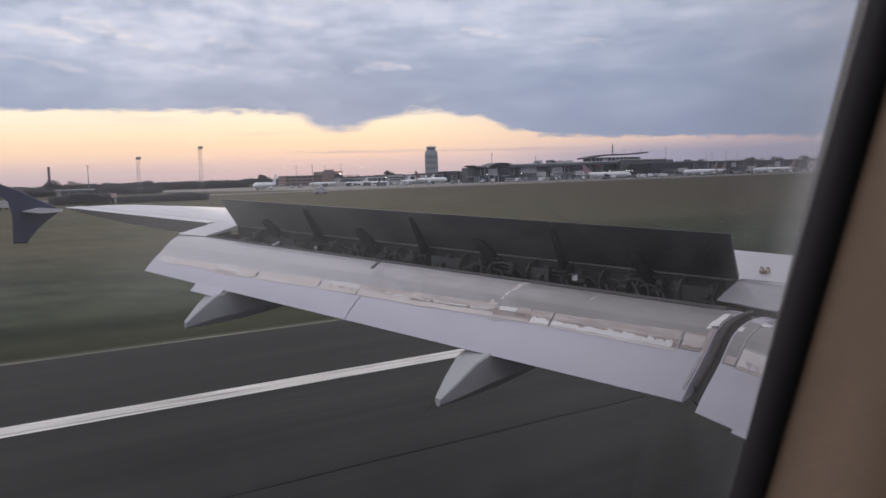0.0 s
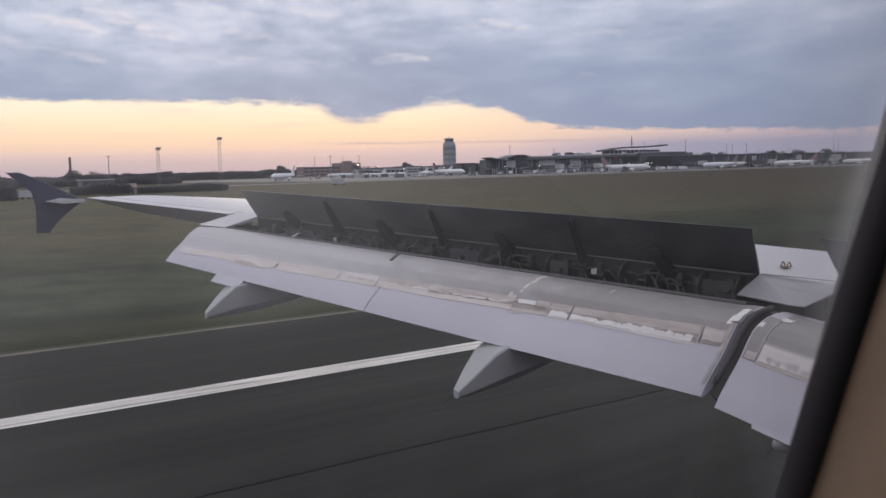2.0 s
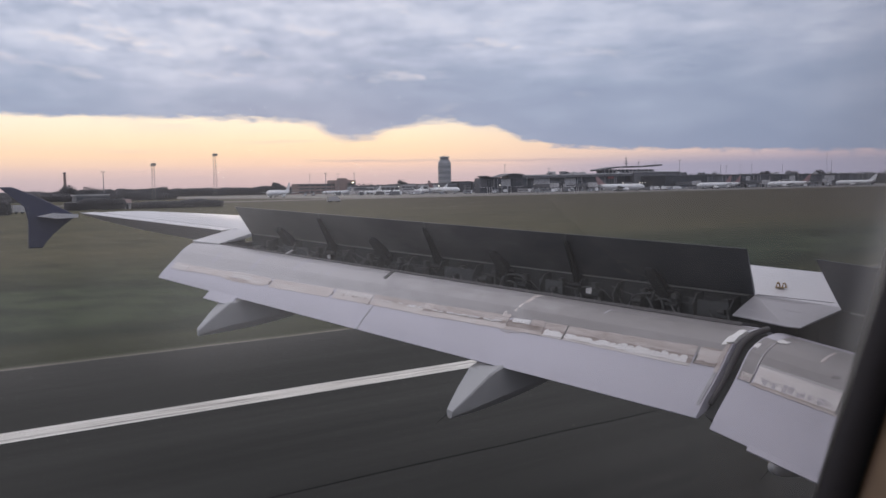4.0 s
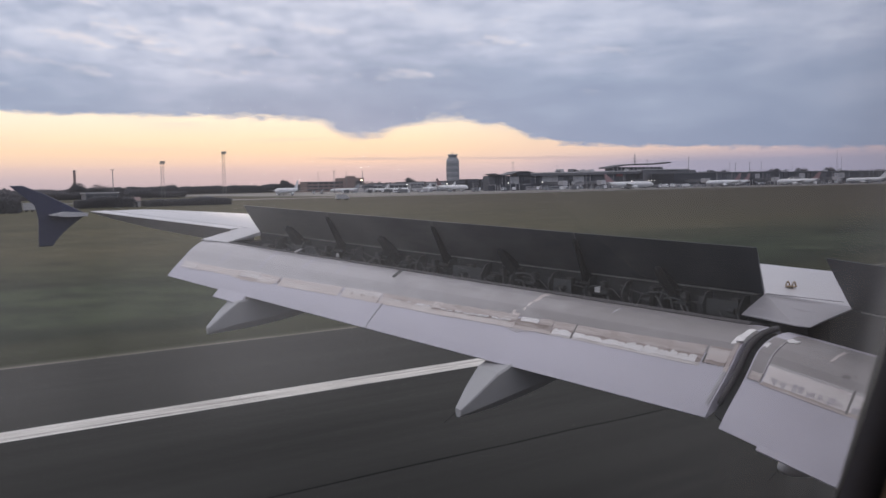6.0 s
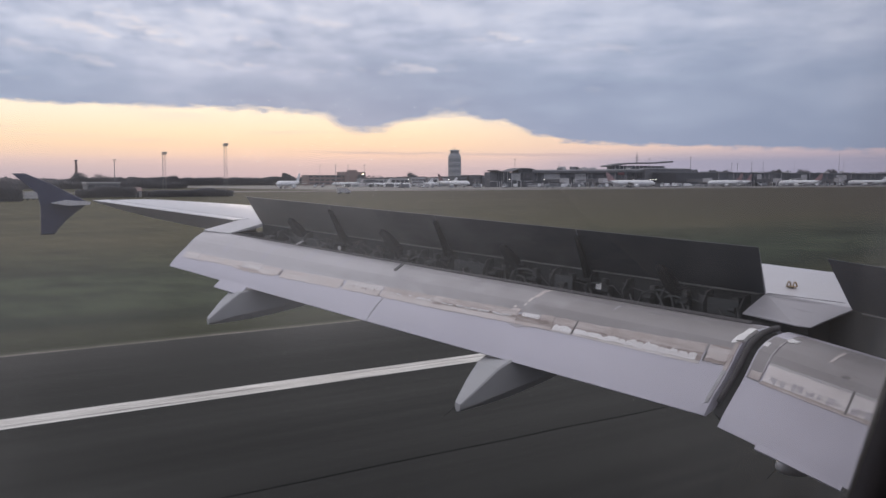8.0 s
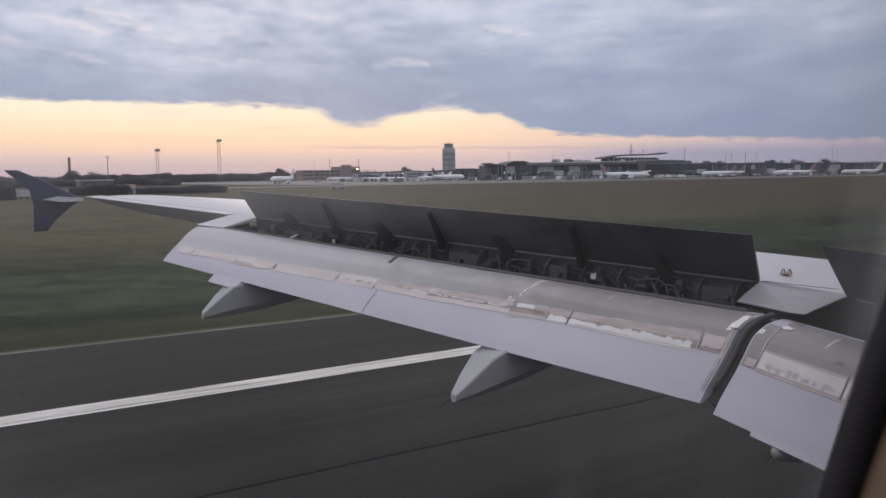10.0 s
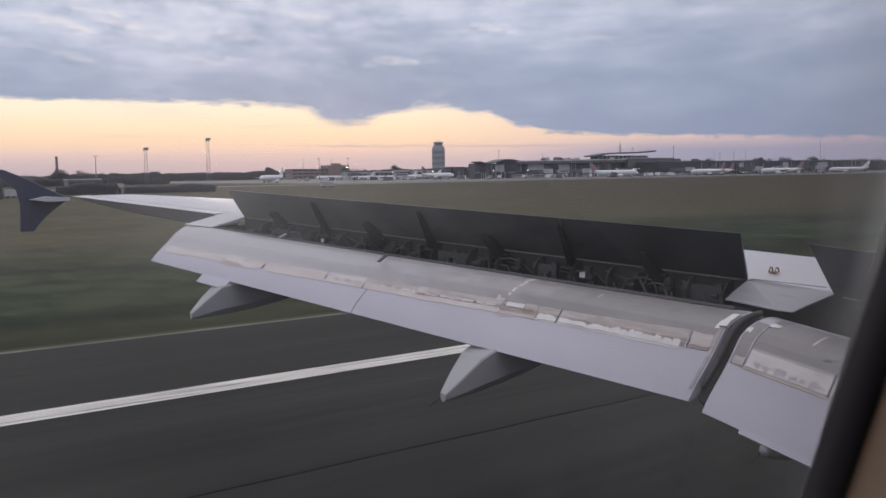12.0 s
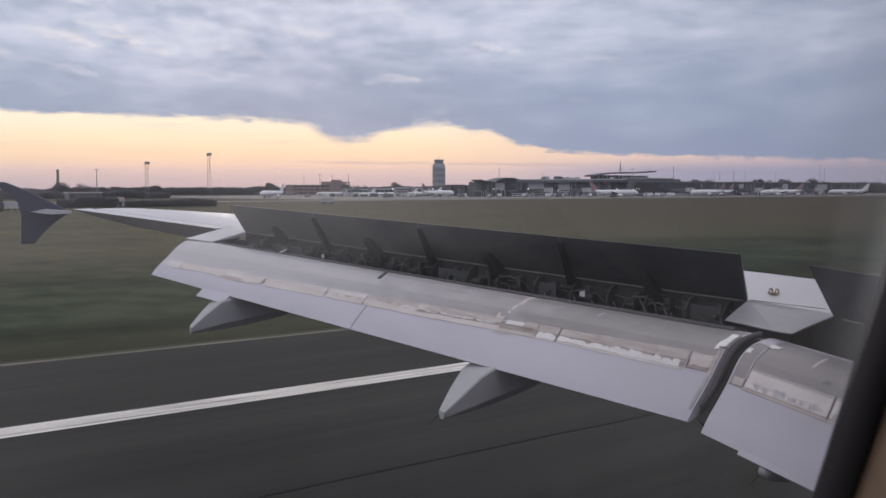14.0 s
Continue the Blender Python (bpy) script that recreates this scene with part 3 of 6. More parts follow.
def loft(bm, rings, closed=True, caps=True):
    """Skin between rings of equally many points."""
    rows = [[bm.verts.new(p) for p in ring] for ring in rings]
    count = len(rows[0])
    for a, b in zip(rows, rows[1:]):
        for k in range(count if closed else count - 1):
            j = (k + 1) % count
            bm.faces.new((a[k], a[j], b[j], b[k]))
    if caps and closed:
        bm.faces.new(rows[0][::-1])
        bm.faces.new(rows[-1])
    return rows


def add_box(bm, x0, x1, y0, y1, z0, z1, bevel=0.0):
    vs = [bm.verts.new((x, y, z)) for x in (x0, x1) for y in (y0, y1) for z in (z0, z1)]
    fs = [bm.faces.new([vs[i] for i in f]) for f in ((0, 1, 3, 2), (4, 6, 7, 5), (0, 4, 5, 1), (2, 3, 7, 6), (0, 2, 6, 4), (1, 5, 7, 3))]
    if bevel:
        edges = {e for f in fs for e in f.edges}
        bmesh.ops.bevel(bm, geom=list(edges), offset=bevel, segments=1, affect="EDGES")


def add_tube(bm, points, radius, sides=6):
    """A round bar along points; radius may be a list."""
    points = [Vector(p) for p in points]
    radii = radius if isinstance(radius, (list, tuple)) else [radius] * len(points)
    rings = []
    for i, p in enumerate(points):
        way = (points[min(i + 1, len(points) - 1)] - points[max(i - 1, 0)]).normalized()
        side_ = way.cross(Vector((0, 0, 1)) if abs(way.z) < 0.9 else Vector((1, 0, 0))).normalized()
        up_ = side_.cross(way)
        rings.append([p + radii[i] * (math.cos(2 * math.pi * k / sides) * side_ + math.sin(2 * math.pi * k / sides) * up_) for k in range(sides)])
    loft(bm, rings)


def add_bar(bm, a, b, w, h, up=(0, 0, 1)):
    """A square bar from a to b."""
    a, b = Vector(a), Vector(b)
    way = (b - a).normalized()
    s = way.cross(Vector(up)).normalized()
    u = s.cross(way)
    ring = [(-w / 2, -h / 2), (w / 2, -h / 2), (w / 2, h / 2), (-w / 2, h / 2)]
    loft(bm, [[p + s * i + u * j for i, j in ring] for p in (a, b)])


def box_part(name, x0, x1, y0, y1, z0, z1, mat, parent=None, label="", bevel=0.0):
    bm = bmesh.new()
    add_box(bm, x0, x1, y0, y1, z0, z1, bevel)
    return part(name, bm, mat, parent, label)


def structure(ob, label, category):
    return tagged(ob, label, category, kind="structure")


def lerp(a, b, k):
    return a + (b - a) * k


# ---------------------------------------------------------------- ground

GRASS_EDGE, LINE_AT = 25.8, 18.95


def sheet(name, x0, x1, y0, y1, z, mat, nx=1, ny=1):
    xs, ys = np.linspace(x0, x1, nx + 1), np.linspace(y0, y1, ny + 1)
    verts = [(x, y, z) for y in ys for x in xs]
    faces = [(j * (nx + 1) + i, j * (nx + 1) + i + 1, (j + 1) * (nx + 1) + i + 1, (j + 1) * (nx + 1) + i) for j in range(ny) for i in range(nx)]
    return mesh(name, verts, faces, mat)


structure(sheet("ground", -4500, 4500, -4500, 4500, 0.0, GRASS, 30, 30), "dull green airfield grass with dry streaks", "ground")
slab = bmesh.new()
add_box(slab, -1500, 2600, -29.0, GRASS_EDGE, -0.3, 0.02)
runway = structure(part("runway", slab, ASPHALT), "dark grey worn asphalt runway with long streaks", "runway")
line = bmesh.new()
add_box(line, -1500, 2600, LINE_AT - 0.34, LINE_AT + 0.41, 0.0, 0.026)
part("edge_line", line, MARKING, runway, "worn white runway edge line")
crack = bmesh.new()
rng = random.Random(4)
pts_ = [(x, 13.1 + 0.05 * math.sin(x * 0.35) + rng.uniform(-0.03, 0.03)) for x in np.arange(-60, 140, 1.3)]
loft(crack, [[(x, y - 0.022, 0.021), (x, y + 0.022, 0.021), (x, y + 0.022, 0.025), (x, y - 0.022, 0.025)] for x, y in pts_])
part("crack", crack, TAR, runway, "tarred lengthwise joint")
for k in range(5):
    lamp_ = thing("runway_edge_light", (-8 + 60 * k, 21.6, 0.02), "low runway edge light with a warm glass", "runway light", "runway edge lights")
    bm = bmesh.new()
    loft(bm, [[(r * math.cos(2 * math.pi * j / 10), r * math.sin(2 * math.pi * j / 10), z) for j in range(10)] for r, z in ((0.14, 0), (0.14, 0.04), (0.07, 0.07), (0.06, 0.22))])
    part("base", bm, BRASS, lamp_)
    bm = bmesh.new()
    loft(bm, [[(r * math.cos(2 * math.pi * j / 10), r * math.sin(2 * math.pi * j / 10), z) for j in range(10)] for r, z in ((0.075, 0.22), (0.085, 0.28), (0.04, 0.34))])
    part("glass", bm, LAMP_WARM, lamp_)
slab = bmesh.new()
add_box(slab, -1500, 2600, 388, 418, -0.3, 0.03)
structure(part("taxiway", slab, CONCRETE), "pale concrete taxiway strip beside the apron", "taxiway")
slab = bmesh.new()
add_box(slab, 225, 2400, 436, 1150, -0.3, 0.03)
structure(part("apron", slab, CONCRETE), "pale concrete airport apron", "apron")

# ---------------------------------------------------------------- wing

wing = thing("airliner_wing", (0, 0, 0), "grey airliner wing with raised spoilers and lowered flaps", "aircraft wing")

# spoiler hinge line and the fixed rear edge
HINGE_IN, HINGE_OUT = Vector((7.325, 6.95, 3.355)), Vector((4.374, 12.9, 3.91))


def hinge(y):
    return HINGE_IN.lerp(HINGE_OUT, (y - 6.95) / 5.95)


def nose(y):
    """Leading edge of the wing at a span station."""
    x = 9.75 - 0.535 * (y - 6.95) if y > 6.0 else 10.26 - 0.56 * (y - 6.0)
    return Vector((x, y, float(np.interp(y, (2.0, 6.95, 13.3, 16.93), (2.90, 3.25, 3.90, 4.11)))))


def wing_ring(y, rear_x, rear_z, thick, blunt):
    """Closed section: over the top from nose to rear edge and back below."""
    n_ = nose(y)
    span_ = n_.x - rear_x
    top, low = [], []
    for k in range(13):
        s = k / 12
        x = n_.x - span_ * s
        base = lerp(n_.z, rear_z, s)
        bulge = math.sqrt(max(s, 0)) * (1 - s) * 1.45
        top.append(Vector((x, y, base + thick * bulge)))
        low.append(Vector((x, y, base - thick * 0.95 * bulge * (1 - 0.25 * s) - blunt * s)))
    return top + low[::-1][:-1]


def wing_piece(name, rows, label=""):
    bm = bmesh.new()
    loft(bm, [wing_ring(*r) for r in rows])
    ob = part(name, bm, WING_PAINT, wing, label, smooth=False)
    for p in ob.data.polygons:
        p.use_smooth = len(p.vertices) == 4
    ob.data.set_sharp_from_angle(angle=radians(25))
    return ob


def hinge_row(y, thick, blunt):
    h = hinge(y)
    return (y, h.x, h.z, thick, blunt)


wing_piece("inboard_wing", [(2.0, 7.62, 2.92, 0.30, 0.30), (4.0, 7.57, 3.09, 0.29, 0.26), (6.2, 7.506, 3.285, 0.245, 0.22), (6.95, 7.325, 3.355, 0.24, 0.22)])
bm = bmesh.new()
loft(bm, [[Vector(p) for p in ring] for ring in (
    [(7.54, 6.13, 3.292), (7.2, 6.13, 3.240), (7.0, 6.13, 3.209), (6.835, 6.13, 3.180), (6.835, 6.13, 3.172), (7.54, 6.13, 3.278)],
    [(7.50, 6.28, 3.304), (7.2, 6.28, 3.252), (7.0, 6.28, 3.215), (6.828, 6.28, 3.180), (6.828, 6.28, 3.170), (7.5, 6.28, 3.288)],
    [(7.34, 6.95, 3.364), (7.2, 6.95, 3.303), (7.08, 6.95, 3.248), (6.963, 6.95, 3.190), (6.963, 6.95, 3.180), (7.34, 6.95, 3.345)])])
part("kink_panel", bm, WING_PAINT_DIM, wing, "pale grey fixed panel between the spoilers")
wing_piece("spoiler_bay_wing", [hinge_row(y, lerp(0.24, 0.20, (y - 6.95) / 5.95), 0.2) for y in (6.95, 8.5, 10.2, 11.6, 12.9)])
bm = bmesh.new()
loft(bm, [[Vector((a, y, az_)), Vector((b, y, bz)), Vector((b, y, bz - 0.01)), Vector((a + 0.02, y, az_ - 0.06))] for y, a, az_, b, bz in ((12.93, 4.50, 3.943, 3.895, 3.787), (13.3, 4.22, 3.962, 3.645, 3.822))])
part("shroud_panel", bm, WING_PAINT, wing, "pale fixed panel behind the outer wing")
TIP_ROWS = ((12.96, 4.16, 3.925), (13.3, 4.05, 3.945), (14.5, 3.67, 4.02), (15.8, 3.26, 4.10), (16.93, 2.9, 4.172))
wing_piece("outer_wing", [(y, x + 0.22, z + 0.004, t, 0.02) for (y, x, z), t in zip(TIP_ROWS, (0.21, 0.205, 0.175, 0.135, 0.085))])
bm = bmesh.new()
loft(bm, [[Vector((x, y, z + 0.004)), Vector((x + 0.24, y, z + 0.012)), Vector((x + 0.36, y, z - 0.03)), Vector((x + 0.36, y, z - d)), Vector((x + 0.012, y, z - 0.008))] for (y, x, z), d in zip(TIP_ROWS[1:], (0.27, 0.24, 0.20, 0.13))])
part("aileron", bm, AILERON_UNDER, wing, "slightly raised aileron, dark underneath")
bm = bmesh.new()
loft(bm, [[Vector((x + 0.002, y, z + 0.008)), Vector((x + 0.24, y, z + 0.018)), Vector((x + 0.24, y, z + 0.013)), Vector((x + 0.002, y, z + 0.005))] for y, x, z in TIP_ROWS[1:]])
part("aileron_skin", bm, WING_PAINT, wing)

bm = bmesh.new()
loft(bm, [[Vector((x + 0.232, y, z + 0.021)), Vector((x + 0.252, y, z + 0.0215)), Vector((x + 0.252, y, z + 0.010)), Vector((x + 0.232, y, z + 0.010))] for y, x, z in TIP_ROWS[1:]])
part("hinge_gap", bm, JOINT_GREY, wing)
# panel joint and tie-down eye on the kink panel
bm = bmesh.new()
add_bar(bm, (7.33, 6.93, 3.362), (7.505, 6.22, 3.334), 0.008, 0.009)
part("panel_joint", bm, JOINT_GREY, wing)
bm = bmesh.new()
EYE_X, EYE_Y = 7.72, 6.93
for y in (EYE_Y - 0.035, EYE_Y + 0.035):
    add_tube(bm, [(EYE_X + 0.03 * math.cos(a), y, 3.405 + 0.045 * math.sin(a)) for a in np.linspace(0, math.pi, 7)], 0.008, 6)
add_bar(bm, (EYE_X - 0.04, EYE_Y, 3.403), (EYE_X + 0.04, EYE_Y, 3.403), 0.09, 0.008)
part("rope_eye", bm, BRASS, wing, "small yellowed metal eye")

# ---- spoilers


def spoiler(a, b, chord_a, chord_b, up, aft, lean_a=0.0, lean_b=0.0):
    """A raised panel hinged from a to b; aft is the level way to the rear."""
    a, b, aft = Vector(a), Vector(b), Vector(aft)
    rise = aft * math.cos(radians(up)) + Vector((0, 0, math.sin(radians(up))))
    along = (b - a).normalized()
    out = along.cross(rise).normalized()
    if out.x > 0:
        out = -out
    bm = bmesh.new()
    rings = []
    for k in range(9):
        s = k / 8
        foot = a.lerp(b, s)
        chord = lerp(chord_a, chord_b, s)
        shift = along * lerp(lean_a, lean_b, s)
        ring = []
        for c, t in ((0, 0.012), (0.04, 0.035), (0.3, 0.030), (0.7, 0.018), (1.0, 0.004), (1.0, -0.004), (0.7, -0.014), (0.3, -0.02), (0.04, -0.02), (0, -0.01)):
            ring.append(foot + shift * c + rise * (chord * c) + out * t)
        rings.append(ring)
    loft(bm, rings)
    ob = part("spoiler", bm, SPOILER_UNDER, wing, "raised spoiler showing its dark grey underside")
    # pale strip along the foot
    bm = bmesh.new()
    add_bar(bm, a.lerp(b, 0.03) + out * 0.045 + rise * 0.02, a.lerp(b, 0.46) + out * 0.045 + rise * 0.02, 0.008, 0.012)
    part("foot_strip", bm, STRIP_METAL, ob, "thin pale metal strip")
    bm = bmesh.new()
    add_bar(bm, a.lerp(b, 0.54) + out * 0.045 + rise * 0.02, a.lerp(b, 0.97) + out * 0.045 + rise * 0.02, 0.008, 0.012)
    part("foot_strip", bm, STRIP_METAL, ob, "thin pale metal strip")
    # actuator bracket in the middle
    bm = bmesh.new()
    mid = a.lerp(b, 0.5)
    chord = lerp(chord_a, chord_b, 0.5)
    top_, foot_ = mid + out * 0.04 + rise * chord * 0.40 + along * 0.09, mid + out * 0.11 - rise * 0.05 - along * 0.05
    rings = []
    for k, (wide, deep) in ((0.0, (0.03, 0.02)), (0.10, (0.052, 0.035)), (0.55, (0.058, 0.05)), (1.0, (0.05, 0.05))):
        c = top_.lerp(foot_, k)
        rings.append([c + along * (i * wide) + out * (j * deep) for i, j in ((-1, -1), (1, -0.8), (1, 1), (-1, 0.8))])
    loft(bm, rings)
    add_tube(bm, [foot_, foot_ + Vector((0.05, 0, -0.17))], [0.06, 0.045], 8)
    add_tube(bm, [mid + out * 0.10 - along * 0.14, mid + out * 0.10 + along * 0.12], 0.02, 8)
    part("actuator", bm, RUBBER, ob, "dark spoiler actuator")
    return ob


SWEPT_AFT = Vector((HINGE_OUT - HINGE_IN).to_2d().normalized().to_3d())
SWEPT_AFT = Vector((-abs(SWEPT_AFT.y), -abs(SWEPT_AFT.x), 0)).normalized()
CUTS = [6.95, 8.62, 10.21, 11.62, 12.9]
CHORDS = [0.665, 0.62, 0.575, 0.535, 0.50]
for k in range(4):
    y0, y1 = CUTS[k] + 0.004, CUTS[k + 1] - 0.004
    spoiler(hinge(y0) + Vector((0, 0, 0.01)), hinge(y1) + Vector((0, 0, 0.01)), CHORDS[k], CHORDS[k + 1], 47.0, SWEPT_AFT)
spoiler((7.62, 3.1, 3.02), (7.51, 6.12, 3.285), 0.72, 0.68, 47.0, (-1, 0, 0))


def hinge_arm(y, size):
    """Paired dark arms that stand up at a joint between two spoilers."""
    h = hinge(y)
    rise = SWEPT_AFT * math.cos(radians(47)) + Vector((0, 0, math.sin(radians(47))))
    along = (HINGE_OUT - HINGE_IN).normalized()
    out = Vector((-0.62, -0.3, -0.72)).normalized()
    bm = bmesh.new()
    for off, w in ((-0.016, 0.014), (0.016, 0.014)):
        vs = [h + out * 0.17 - rise * 0.05, h + out * 0.10 + rise * 0.18 * size, h + out * 0.045 + rise * 0.55 * size, h + out * 0.02 + rise * 0.57 * size, h + out * 0.015 - rise * 0.06]
        loft(bm, [[v + along * (off + s * w) for v in vs] for s in (-0.5, 0.5)])
    add_tube(bm, [h + out * 0.16 - along * 0.07, h + out * 0.16 + along * 0.07], 0.03, 8)
    return part("hinge_arm", bm, RUBBER, wing, "dark hinge arm between two spoilers")


for y, size in ((8.62, 0.98), (10.21, 0.92), (11.62, 0.86)):
    hinge_arm(y, size)

# ---- flaps

FLAP_TOP = [(0.0, 0.0), (0.045, 0.06), (0.09, 0.118), (0.18, 0.212), (0.27, 0.305), (0.33, 0.375), (0.38, 0.438), (0.43, 0.505), (0.49, 0.572), (0.58, 0.625), (0.686, 0.662), (0.79, 0.678), (0.89, 0.683)]
FLAP_NOSE = [(0.99, 0.668), (1.07, 0.62), (1.11, 0.55), (1.10, 0.48), (1.03, 0.42)]
FLAP_LOW = [(0.85, 0.345), (0.6, 0.235), (0.3, 0.10), (0.02, -0.012)]


OUTER_FLAP_SHAPE = [None]


class Flap:
    def __init__(self, y0, te0, k0, y1, te1, k1):
        self.y0, self.y1, self.te0, self.te1, self.k0, self.k1 = y0, y1, Vector((te0[0], y0, te0[1])), Vector((te1[0], y1, te1[1])), k0, k1

    def at(self, y, p, lift_=0.0):
        s = (y - self.y0) / (self.y1 - self.y0)
        te, k = self.te0.lerp(self.te1, s), lerp(self.k0, self.k1, s)
        p = (p[0], p[1] - 0.060 * max(s, 0) ** 2 * math.exp(-(((p[0] - 0.48) / 0.17) ** 2)) if self is OUTER_FLAP_SHAPE[0] else p[1])
        return te + Vector((p[0] * k - lift_ * 0.72, 0, p[1] * k + lift_ * 0.69))

    def top(self, u):
        """A point of the upper profile; u from 0 at the trailing edge to 12 over the nose."""
        u = min(max(u, 0), len(FLAP_TOP) - 1.001)
        i = int(u)
        a, b = FLAP_TOP[i], FLAP_TOP[i + 1]
        return (lerp(a[0], b[0], u - i), lerp(a[1], b[1], u - i))

    def skin(self, name, u0, u1, ya, yb, mat, parent, lift_=0.004, label="", ragged=0.0, seed=0, pitch=0.12):
        """A thin plate lying on the upper face; u0 and u1 are stations over the chord, or functions of the span."""
        rnd = random.Random(seed)
        low, high = (u if callable(u) else (lambda y, u=u: u) for u in (u0, u1))
        mid_ = (ya + yb) / 2
        if callable(u0) or callable(u1):
            few = max(5, int((high(mid_) - low(mid_)) / 0.22))
            marks = [k / few for k in range(few + 1)]
        else:
            us = sorted({round(float(u), 4) for u in np.linspace(u0, u1, 3)} | {float(u) for u in range(math.ceil(u0 + 0.02), math.floor(u1 - 0.02) + 1)})
            marks = [(u - u0) / (u1 - u0) for u in us]
        cols = max(2, int(abs(yb - ya) / pitch))
        rings, place = [], []
        for j in range(cols + 1):
            y = lerp(ya, yb, j / cols)
            lo, hi = low(y) + rnd.uniform(-ragged, ragged), high(y) + rnd.uniform(-ragged, ragged)
            us_ = [lerp(lo, hi, k) for k in marks]
            rings.append([self.at(y, self.top(u), lift_) for u in us_] + [self.at(y, self.top(u), -0.004) for u in us_[::-1]])
            place += [(y, u) for u in us_ + us_[::-1]]
        bm = bmesh.new()
        loft(bm, rings)
        # map: metres along the span, station over the chord
        bm.verts.index_update()
        flat = bm.loops.layers.uv.new("span_chord")
        for f in bm.faces:
            for corner in f.loops:
                corner[flat].uv = place[corner.vert.index]
        return part(name, bm, mat, parent, label)


def flap_body(name, flap, label, count=22):
    bm = bmesh.new()
    ring = FLAP_TOP + FLAP_NOSE + FLAP_LOW
    loft(bm, [[flap.at(lerp(flap.y0, flap.y1, k / count), p) for p in ring] for k in range(count + 1)])
    ob = part(name, bm, FLAP_PAINT, wing, label)
    for p in ob.data.polygons:
        p.use_smooth = len(p.vertices) == 4
    ob.data.set_sharp_from_angle(angle=radians(40))
    return ob


OUTER = Flap(6.45, (5.821, 2.462), 1.0, 13.3, (3.166, 3.35), 0.67)
OUTER_FLAP_SHAPE[0] = OUTER
INNER = Flap(6.33, (5.852, 2.388), 1.06, 2.15, (5.93, 1.70), 1.25)
outer_flap = flap_body("outer_flap", OUTER, "lowered outer flap, pale lavender grey with a worn band")
inner_flap = flap_body("inner_flap", INNER, "lowered inner flap, pale lavender grey")

# the sealing band creeps aft towards the tip
BAND_Y = (6.6, 7.87, 8.4, 8.75, 9.35, 10.15, 11.5, 12.1, 13.25)
BAND_LOW = (4.72, 4.72, 4.60, 4.42, 4.12, 3.95, 3.40, 3.10, 2.90)
BAND_TOP = (7.25, 6.75, 6.70, 6.62, 6.25, 5.95, 5.10, 4.98, 4.15)


def band(share):
    """Station over the chord at a share of the band's width."""
    return lambda y: lerp(float(np.interp(y, BAND_Y, BAND_LOW)), float(np.interp(y, BAND_Y, BAND_TOP)), share)


OUTER.skin("forward_skin", lambda y: min(band(0.92)(y), 6.4), 11.9, 6.47, 13.28, FLAP_FORE, outer_flap, 0.003, "greyer forward skin")
INNER.skin("forward_skin", 7.0, 11.9, 2.2, 6.2, FLAP_FORE, inner_flap, 0.002, "greyer forward skin")
# inboard lengths: thin pale border, fresh white filler, weathered seam, tan upper strip
for k, (ya, yb) in enumerate(((6.70, 7.865), (7.88, 8.09))):
    OUTER.skin("sealing_border", band(-0.02), band(0.13), ya, yb, BAND_PALE, outer_flap, 0.004, "", 0.03, k)
    OUTER.skin("wear_shadow_seam", band(0.12), band(0.60), ya, yb, BAND_SEAM, outer_flap, 0.0045, "", 0.06, 10 + k, 0.03)
    OUTER.skin("sealing_strip", band(0.54), band(1.0), ya, yb, BAND_TAN, outer_flap, 0.006, "", 0.07, 20 + k, 0.05)
rnd = random.Random(11)
y = 6.74
while y < 8.06:
    wide = rnd.uniform(0.03, 0.12) if y < 7.4 else rnd.uniform(0.12, 0.30)
    yb = min(y + wide, 7.862 if y < 7.85 else 8.07)
    if yb - y > 0.01:
        full, skew = rnd.uniform(0.42, 0.54), rnd.uniform(-0.5, 0.5)
        OUTER.skin("white_filler", band(rnd.uniform(0.08, 0.13)), lambda v, a=y, b=yb, f=full, q=skew: band(f - 0.10 * abs(2 * (v - a) / (b - a) - 1 + q * 0.5) ** 3)(v), y, yb, BAND_WHITE, outer_flap, 0.008, "", 0.07, int(y * 1000), 0.012)
    y = 7.884 if yb == 7.862 else yb + rnd.uniform(-0.002, 0.004)
# the stained stretch
OUTER.skin("wear_shadow_seam", band(0.05), band(0.72), 8.095, 8.47, BAND_SEAM, outer_flap, 0.0045, "", 0.14, 31, 0.03)
OUTER.skin("sealing_strip", band(0.62), band(1.0), 8.10, 8.24, BAND_TAN, outer_flap, 0.006, "", 0.1, 32, 0.03)
OUTER.skin("sealing_border", band(-0.02), band(0.22), 8.09, 8.47, BAND_TAN, outer_flap, 0.006, "", 0.06, 33, 0.04)
OUTER.skin("white_filler", 5.85, 6.50, 8.25, 8.43, BAND_WHITE, outer_flap, 0.008, "", 0.06, 34, 0.03)
OUTER.skin("white_filler", 6.45, 6.85, 8.47, 8.56, BAND_CREAM, outer_flap, 0.007, "", 0.08, 35, 0.03)
OUTER.skin("dark_stain", 4.25, 4.75, 8.30, 8.50, SMUDGE, outer_flap, 0.004, "bluish grey smear below the band", 0.2, 36, 0.03)
